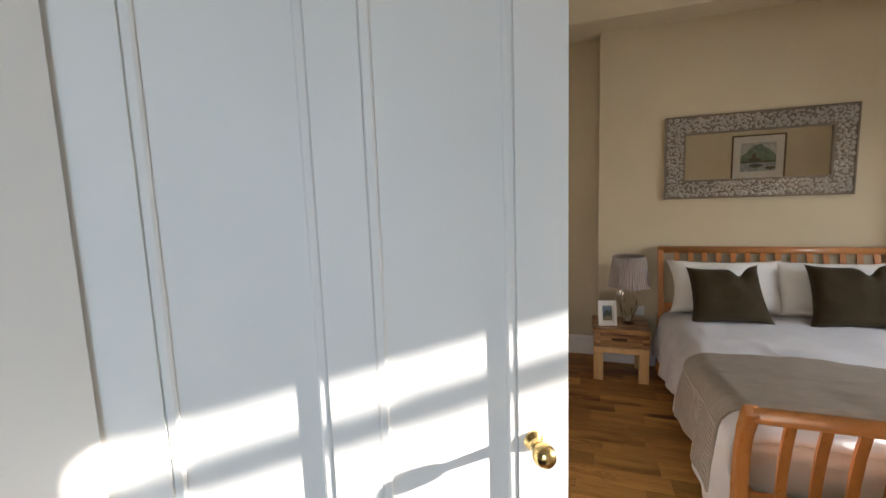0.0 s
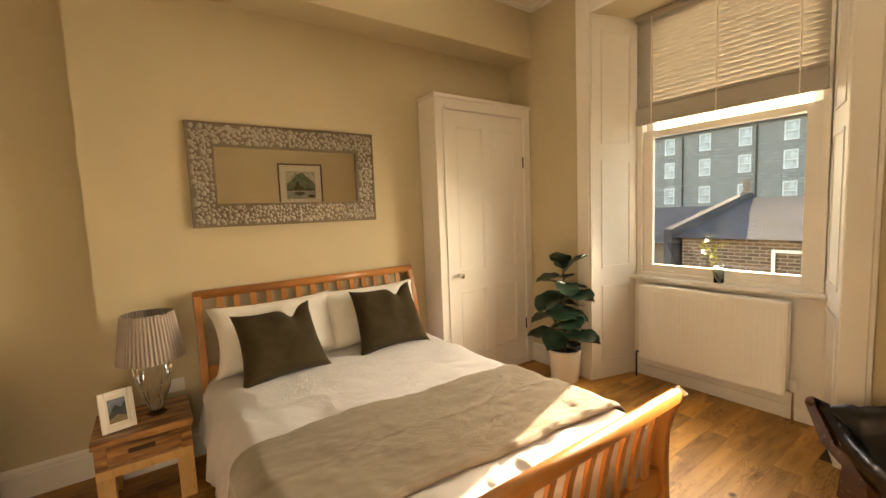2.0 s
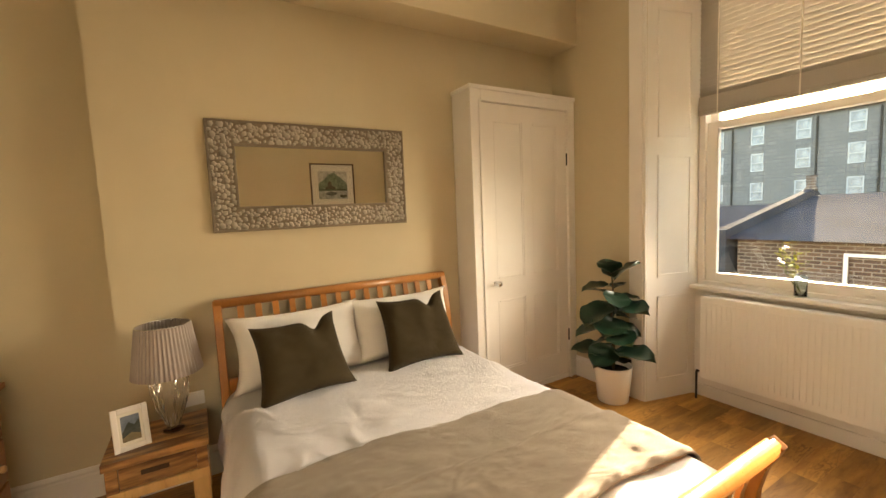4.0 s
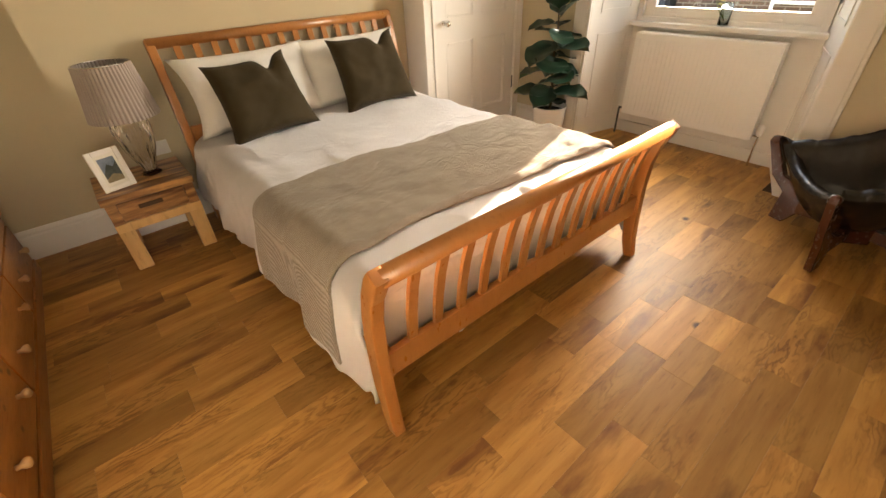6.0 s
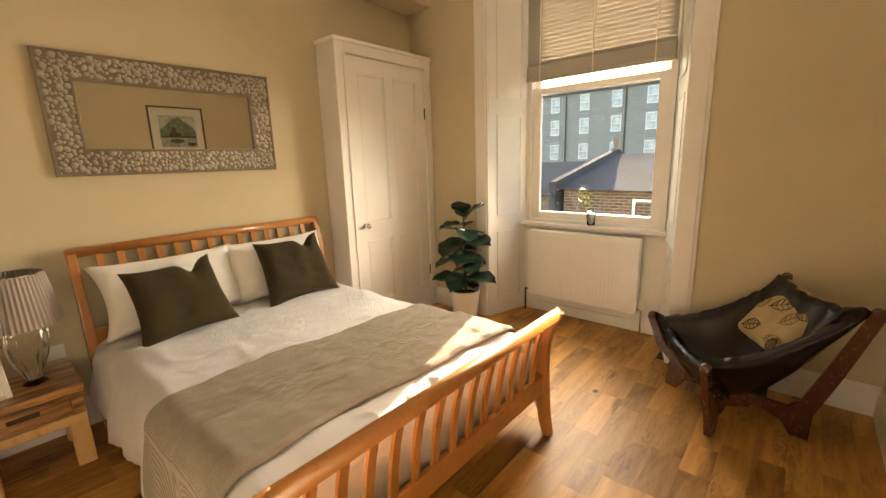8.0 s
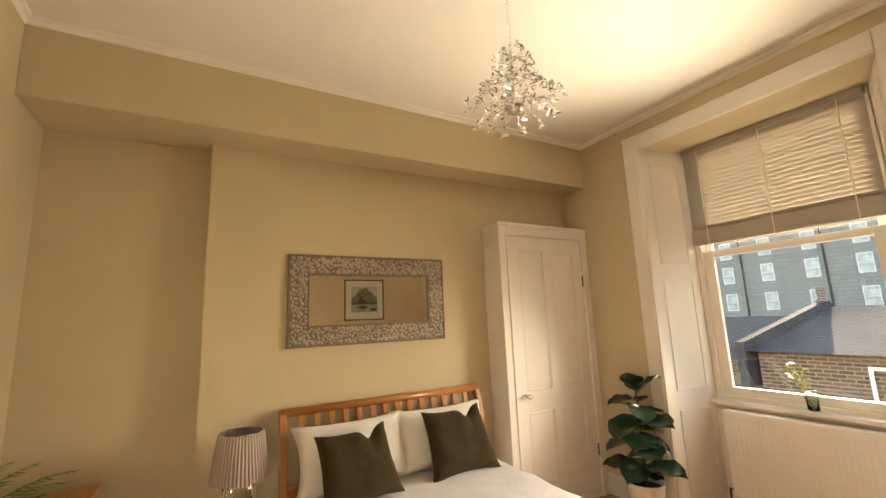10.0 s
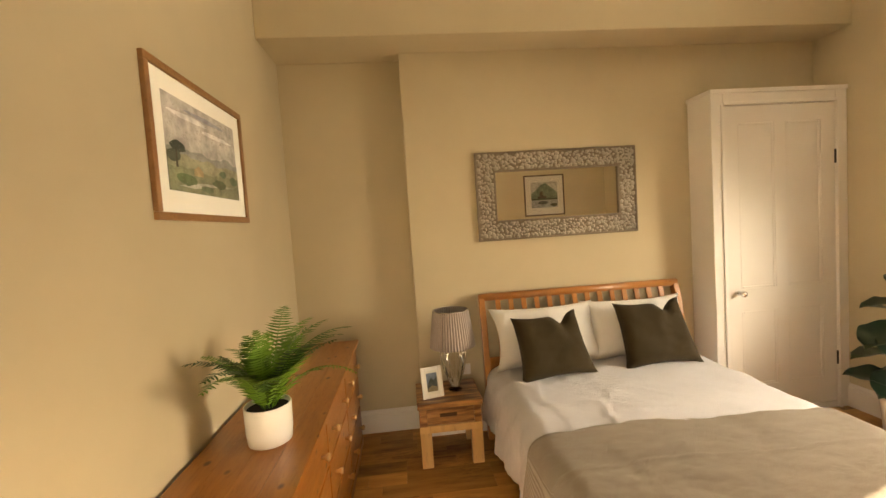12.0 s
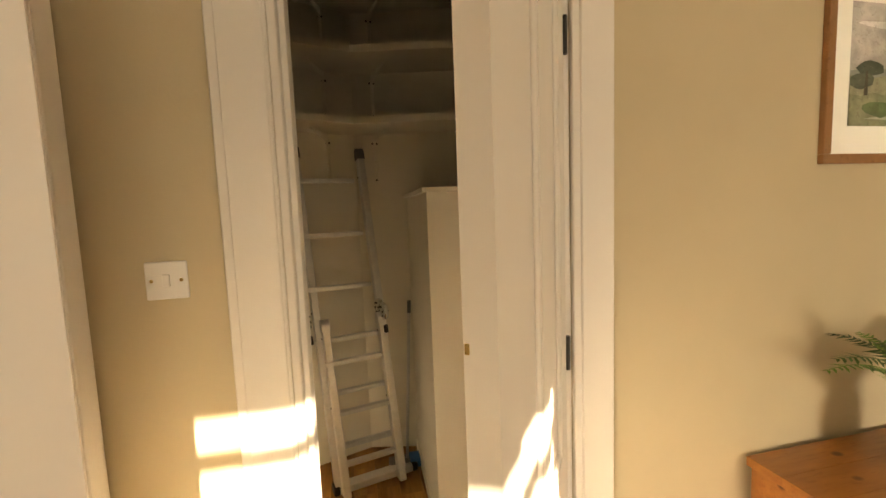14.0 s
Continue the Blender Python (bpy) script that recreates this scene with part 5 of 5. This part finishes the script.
solid("wall_closet", prism([*BACK, (-2.45, CY1), (-2.45, CY0)], 0, CEIL), M_CLOSET, "cream painted bent closet back wall", "wall")
solid("wall_closet_2", box((-2.45, CY0 - 0.1, 0), (W - T, CY0, CEIL)), M_CLOSET, "cream painted closet side wall", "wall")
solid("wall_closet_3", box((-2.45, CY1, 0), (W - T, CY1 + 0.1, CEIL)), M_CLOSET, "cream painted closet side wall", "wall")
solid("wall_closet_4", box((W - T - 0.02, CY0, 0), (W - T, CL0, CEIL)), M_CLOSET, "cream painted closet wall beside the opening", "wall")
solid("wall_closet_5", box((W - T - 0.02, CL1, 0), (W - T, CY1, CEIL)), M_CLOSET, "cream painted closet wall beside the opening", "wall")
solid("ceiling_closet", box((-2.45, CY0 - 0.1, CEIL), (W - 0.02, CY1 + 0.1, CEIL + 0.1)), M_CEIL, "white closet ceiling", "ceiling")


def shelf(z):
    front = [(-1.68, CY0), (-1.72, 0.884), (-1.87, 1.30), (-1.707, 1.983), (W - T - 0.03, 1.98)]
    poly = front + [(W - T - 0.03, CY1), BACK[2], BACK[1], BACK[0]]
    ob = part("shelf", prism(poly, z, z + 0.024, 2, None, 0.003), M_CLOSET)
    tagged(ob, "cream painted corner shelf running round the closet", "shelf", "closet shelves")
    bm = bmesh.new()
    for (x0, y0), (x1, y1) in zip(front, front[1:]):
        d = Vector((x1 - x0, y1 - y0)).normalized() * 0.004
        m = Vector((-d.y, d.x))
        prism([(x0 - d.x - m.x, y0 - d.y - m.y), (x1 + d.x - m.x, y1 + d.y - m.y), (x1 + d.x + m.x, y1 + d.y + m.y), (x0 - d.x + m.x, y0 - d.y + m.y)], z - 0.012, z + 0.027, 2, bm)
    part("lipping", bm, M_CLOSET, ob)


for z in (2.195, 2.585, 2.975):
    shelf(z)


def bracket(x, y, rz, z0, z1, arm_z):
    br = thing("shelf_bracket", (x, y, 0), "cream painted steel shelf bracket", "bracket", "closet brackets", rz)
    part("upright", box((0, -0.011, z0), (0.008, 0.011, z1), 0.002), M_CLOSET, br)
    part("arm", prism([(0.004, arm_z - 0.004), (0.26, arm_z - 0.004), (0.26, arm_z - 0.016), (0.004, arm_z - 0.05)], -0.004, 0.004, 1), M_CLOSET, br)
    for z in (z0 + 0.025, z1 - 0.03):
        for y2 in ((-0.018, 0.012) if z > (z0 + z1) / 2 else (0.0,)):
            part("screw", turned([(0.006, 0.007), (0.006, 0.0115), (0.001, 0.013)], 10, None, (0, y2, z), "x"), M_IRON, br)


for arm_z, z0 in ((2.195, 1.87), (2.585, 2.29), (2.975, 2.68)):
    for y in (1.14, 1.44, 1.99):
        bracket(back_x(y), y, -20 if y < 1.31 else 14, z0, arm_z - 0.03, arm_z)
    bracket(-1.55, CY1, -90, z0, arm_z - 0.03, arm_z)

# boxed-in corner: one face to the door, one along the wall
BOXING = [(-2.19, 1.63), (-1.355, 1.606), (-1.345, 1.90), (-0.72, 1.885), (W - T - 0.03, 1.93), (W - T - 0.03, CY1 - 0.004), (-2.05, CY1 - 0.004)]
boxing = tagged(part("boxed_cupboard", prism(BOXING, 0, 1.765), M_CLOSET), "cream painted angled boxing in the closet", "cupboard")
part("top_ledge", prism([(-2.2, 1.607), (-1.336, 1.583), (-1.325, 1.878), (-0.72, 1.863), (W - T - 0.026, 1.908), (W - T - 0.026, CY1 - 0.004), (-2.052, CY1 - 0.004)], 1.765, 1.787, 2, None, 0.004), M_CLOSET, boxing)
part("skirting", prism([(-2.2, 1.618), (-1.345, 1.594), (-1.333, 1.889), (-0.72, 1.874), (-0.72, 1.884), (-1.346, 1.9), (-1.356, 1.606), (-2.2, 1.63)], 0, 0.07, 2, None, 0.002), M_CLOSET, boxing)
vent = part("access_panel", ring(-0.045, 0.045, 0, 0.16, 0.008, -0.006, 0.006), M_CLOSET, boxing)
vent.matrix_basis = pose(-1.17, 1.894, 1.41, 0, 0, 90)
part("flap", box((-0.036, -0.003, 0.009), (0.036, 0.003, 0.15), 0.001), M_CLOSET, vent).matrix_basis = pose(0, 0, 0, 0, 0, 90)
bucket = thing("bucket", (-0.90, 2.03, 1.787), "red plastic bucket on the boxed ledge", "bucket")
part("tub", turned([(0.07, 0), (0.074, 0.004), (0.094, 0.16), (0.102, 0.16), (0.102, 0.172), (0.092, 0.172), (0.072, 0.02), (0.003, 0.015)], 32), M_RED, bucket, "", True)
part("handle", tube([(0.098 * math.cos(a), 0.012, 0.155 + 0.06 * math.sin(a)) for a in [k * 0.31416 for k in range(11)]], 0.003, 6), M_IRON, bucket)

# folding ladder: a long section with a shorter one folded in front of its lower half
lad = thing("folding_ladder", (-1.88, 1.09, 0.0), "folded aluminium multi-purpose ladder leaning in the closet", "ladder")
LEAN = Vector((-0.205, -0.216, 2.07))
ACROSS = Vector((-0.095, 0.40, 0)).normalized()
OUT = Vector((ACROSS.y, -ACROSS.x, 0))
upright = Matrix((ACROSS, LEAN.normalized().cross(ACROSS), LEAN.normalized())).transposed()


def ladder_section(depth, top, inset, rungs, width=0.405):
    k = top / LEAN.z
    for u in (inset, width - inset):
        base = ACROSS * u + OUT * depth + Vector((0, 0, 0.012))
        st = part("stile", box((-0.022, -0.033, 0.0), (0.022, 0.033, LEAN.length * k), 0.006, 2), M_ALU, lad)
        st.matrix_basis = Matrix.Translation(base) @ upright.to_4x4()
        part("end_cap", prism([(0.035 * math.cos(a), 0.045 * math.sin(a)) for a in [q * math.pi / 10 for q in range(11)]] + [(-0.035, -0.03), (0.035, -0.03)], -0.025, 0.025, 0), M_ALU if depth else M_ENDCAP, st).matrix_basis = Matrix.Translation((0, 0, LEAN.length * k))
        for z in (top * 0.93, top * 0.52):
            part("rivet", turned([(0.006, -0.025), (0.006, 0.025)], 10, None, (0, 0.018, LEAN.length * z / LEAN.z), "x"), M_IRON, st)
    for z in rungs:
        a = ACROSS * inset + OUT * depth + LEAN * (z / LEAN.z)
        b = ACROSS * (width - inset) + OUT * depth + LEAN * (z / LEAN.z)
        bm = box((0, -0.017, -0.012), ((b - a).length, 0.017, 0.012), 0.003, 2)
        r = part("rung", bm, M_ALU, lad)
        r.matrix_basis = Matrix.Translation(a) @ Matrix((ACROSS, -OUT, Vector((0, 0, 1)))).transposed().to_4x4()
        for q in (-0.012, 0.0, 0.012):
            part("tread_ridge", box((0.02, q - 0.002, 0.0115), ((b - a).length - 0.02, q + 0.002, 0.015)), M_ALU, r)


M_ENDCAP = paint("grey_plastic_cap", (0.2, 0.2, 0.19), 0.2, 0.5)
ladder_section(0.0, 2.05, 0.0, (0.26, 0.585, 0.91, 1.225, 1.55, 1.885))
ladder_section(0.09, 1.0, 0.03, (0.2, 0.5, 0.8))
for u, w in ((-0.016, -0.03), (0.421, 0.03)):
    for dep, z in ((0.0, 1.07), (0.085, 1.06)):
        p = ACROSS * (u + 0.5 * w) + OUT * dep + LEAN * (z / LEAN.z)
        h = part("hinge_joint", turned([(0.012, -0.02), (0.05, -0.016), (0.056, -0.008), (0.056, 0.008), (0.05, 0.016), (0.012, 0.02)], 28, None, (0, 0, 0), "x"), M_CHROME, lad, "", True)
        h.matrix_basis = Matrix.Translation(p) @ upright.to_4x4()
        for k in range(6):
            a = k * math.pi / 3
            part("pin", turned([(0.006, -0.022), (0.006, 0.022)], 8, None, (0, 0.034 * math.cos(a), 0.034 * math.sin(a)), "x"), M_IRON, h)
    p = ACROSS * (u + 0.3 * w) + OUT * 0.05 + LEAN * (0.95 / LEAN.z)
    part("lock_lever", box((-0.014, -0.05, -0.03), (0.014, 0.05, 0.02), 0.004), M_IRON, lad).matrix_basis = Matrix.Translation(p) @ upright.to_4x4()
foot = part("foot_bar", box((-0.03, -0.04, 0.0), (0.5, 0.035, 0.045), 0.008, 2), M_ALU, lad)
foot.matrix_basis = Matrix((ACROSS, -OUT, Vector((0, 0, 1)))).transposed().to_4x4()
for x in (-0.03, 0.47):
    part("end_cap", box((x - 0.004, -0.044, -0.0), (x + 0.034, 0.039, 0.049), 0.006), M_IRON, foot)
mop = thing("floor_mop", (-2.03, 1.53, 0.0), "grey pole mop with a blue head in the closet", "mop")
part("pole", tube([(0, 0, 0.05), (-0.03, 0.06, 1.02)], 0.010, 10), M_ALU, mop, "", True)
part("grip", tube([(-0.03, 0.06, 1.02), (-0.032, 0.064, 1.1)], 0.012, 10), M_ENDCAP, mop, "", True)
part("head", box((-0.05, -0.12, 0.0), (0.05, 0.1, 0.05), 0.014, 3), M_ENDCAP, mop)
part("head_end", box((-0.056, 0.015, 0.004), (0.056, 0.09, 0.058), 0.014, 3), M_BLUE, mop, "blue plastic mop end")

# ---------------------------------------------------------------- outside
M_STONE, _n, _l, _b = shade("grey_sandstone", 0.9)
_br = _n.new("ShaderNodeTexBrick")
_br.inputs["Scale"].default_value = 1.0
_br.inputs["Color1"].default_value = (0.27, 0.265, 0.26, 1)
_br.inputs["Color2"].default_value = (0.2, 0.2, 0.2, 1)
_br.inputs["Mortar"].default_value = (0.06, 0.06, 0.06, 1)
_br.inputs["Brick Width"].default_value, _br.inputs["Row Height"].default_value = 0.7, 0.32
_tc = _n.new("ShaderNodeTexCoord")
_se, _co = _n.new("ShaderNodeSeparateXYZ"), _n.new("ShaderNodeCombineXYZ")
_l.new(_tc.outputs["Object"], _se.inputs[0])
_l.new(_se.outputs[1], _co.inputs[0]), _l.new(_se.outputs[2], _co.inputs[1])
_l.new(_co.outputs[0], _br.inputs[0])
_l.new(mixed(_n, _l, noise_at(_n, _l, 0.6, 5), _br.outputs[0], (0.16, 0.16, 0.16)), _b.inputs["Base Color"])
M_SLATE = paint("blue_slate", (0.05, 0.055, 0.068), 0.35, 0.9, 6, 0.4, 0.03)
M_BRICK, _n, _l, _b = shade("red_brick", 0.9)
_br = _n.new("ShaderNodeTexBrick")
_br.inputs["Scale"].default_value = 1.0
_br.inputs["Color1"].default_value = (0.15, 0.09, 0.062, 1)
_br.inputs["Color2"].default_value = (0.07, 0.045, 0.035, 1)
_br.inputs["Mortar"].default_value = (0.25, 0.21, 0.17, 1)
_br.inputs["Brick Width"].default_value, _br.inputs["Row Height"].default_value, _br.inputs["Mortar Size"].default_value = 0.23, 0.075, 0.01
_tc = _n.new("ShaderNodeTexCoord")
_se, _co = _n.new("ShaderNodeSeparateXYZ"), _n.new("ShaderNodeCombineXYZ")
_l.new(_tc.outputs["Object"], _se.inputs[0])
_l.new(_se.outputs[1], _co.inputs[0]), _l.new(_se.outputs[2], _co.inputs[1])
_l.new(_co.outputs[0], _br.inputs[0])
_l.new(_br.outputs[0], _b.inputs["Base Color"])
M_GROUND = paint("courtyard_ground", (0.09, 0.085, 0.08), 0.3, 0.9)
M_DARKPANE = paint("dark_window_glass", (0.34, 0.37, 0.41), 0.4, 0.12)
M_OUTFRAME = paint("weathered_white_frame", (0.5, 0.52, 0.54), 0.2, 0.6)
solid("ground", box((4.62, -3000, -6.3), (3000, 3000, -6.0)), M_GROUND, "grey paved yard below the window", "ground")

ten = thing("tenement", (45, 3, -6.0), "grey stone tenement across the yard with white windows", "building")
part("wall", box((0, -36, 0), (10, 38, 14.2)), M_STONE, ten)
part("roof", prism([(-0.4, 14.2), (10.4, 14.2), (5, 15.4)], -36.3, 38.3, 1), M_SLATE, ten)
for k in range(7):
    part("chimney", box((4.3, -29.6 + 9.5 * k, 14.4), (5.7, -27.8 + 9.5 * k, 15.9), 0.03), M_STONE, ten)
for fl, z in enumerate((4.6, 7.2, 9.8, 12.2)):
    for k in range(21):
        y = -33 + k * 3.3
        wd = part("window", ring(-0.5, 0.5, 0.15, 1.75, 0.08, -0.06, 0.1), M_OUTFRAME, ten)
        wd.matrix_basis = Matrix.Translation((0, y, z))
        part("pane", box((-0.025, -0.43, 0.22), (0.02, 0.43, 1.68)), M_DARKPANE, wd)
        part("glazing_bar", box((-0.05, -0.44, 0.9), (-0.02, 0.44, 0.96)), M_OUTFRAME, wd)
for y in (-14.6, -7.6, -1.2, 1.0, 5.4, 8.6, 12.3, 18.5):
    part("drainpipe", tube([(-0.12, y, 0), (-0.12, y, 14)], 0.08, 8), M_IRON, ten)

shed = thing("outbuilding", (11.0, 0, -6.0), "brick outbuilding with a blue slate roof in the yard", "building")
part("wall", box((0, -16, 0), (5, 5.9, 6.76)), M_BRICK, shed)
part("roof", prism([(-0.25, 6.76), (5.3, 6.76), (5.3, 7.2), (4.4, 7.62)], -16.2, 6.0, 1), M_SLATE, shed)
part("gable_wall", prism([(-0.3, 6.0), (5.4, 6.0), (5.4, 7.4), (4.4, 7.8), (-0.3, 6.95)], 6.0, 6.18, 1), M_SLATE, shed)
part("wall", box((0.6, 6.18, 0), (5, 18, 6.6)), M_BRICK, shed)
part("roof", prism([(0.35, 6.55), (5.3, 6.55), (5.3, 7.0), (4.6, 7.4)], 6.18, 18.2, 1), M_SLATE, shed)
part("chimney_pot", turned([(0.15, 7.3), (0.15, 7.35), (0.1, 7.4), (0.12, 7.7), (0.1, 7.7), (0.08, 7.4)], 14, None, (4.4, 6.09, 0.45)), M_BRICK, shed, "yellow clay chimney pot", True)
gate = part("gate_frame", ring(-0.75, 0.75, 0, 1.3, 0.06, -0.04, 0.0), M_WHITE, shed)
gate.matrix_basis = Matrix.Translation((-0.05, 3.4, 5.25))

# ---------------------------------------------------------------- floor planks
rnd = random.Random(77)
LENGTHS = (0.26, 0.36, 0.46, 0.58, 0.74)
PW = 0.138
meshes = {}


def plank_mesh(length):
    key = round(length, 3)
    if key not in meshes:
        me = bpy.data.meshes.new("plank")
        bm = box((0, 0, -0.012), (length - 0.0003, PW - 0.0003, 0.0), 0.0004)
        bm.to_mesh(me)
        bm.free()
        me.materials.append(M_OAK)
        meshes[key] = me
    return meshes[key]


def lay(x0, x1, y):
    x = x0 - rnd.choice((0, 0.12, 0.25, 0.33))
    while x < x1:
        length = rnd.choice(LENGTHS)
        if x + length > x1 + 0.25:
            length = max(0.2, math.ceil((x1 - x) / 0.2) * 0.2)
        p = new("plank", plank_mesh(length))
        p.parent = floor
        p.location = (x, y, 0.0)
        x += length


y = S - 0.16
while y < ALC:
    in_closet = 0.75 < y < 2.3
    lay(CX0 if in_closet else W - 0.02, 4.42 if 1.75 < y < 3.45 else E_, y)
    y += PW
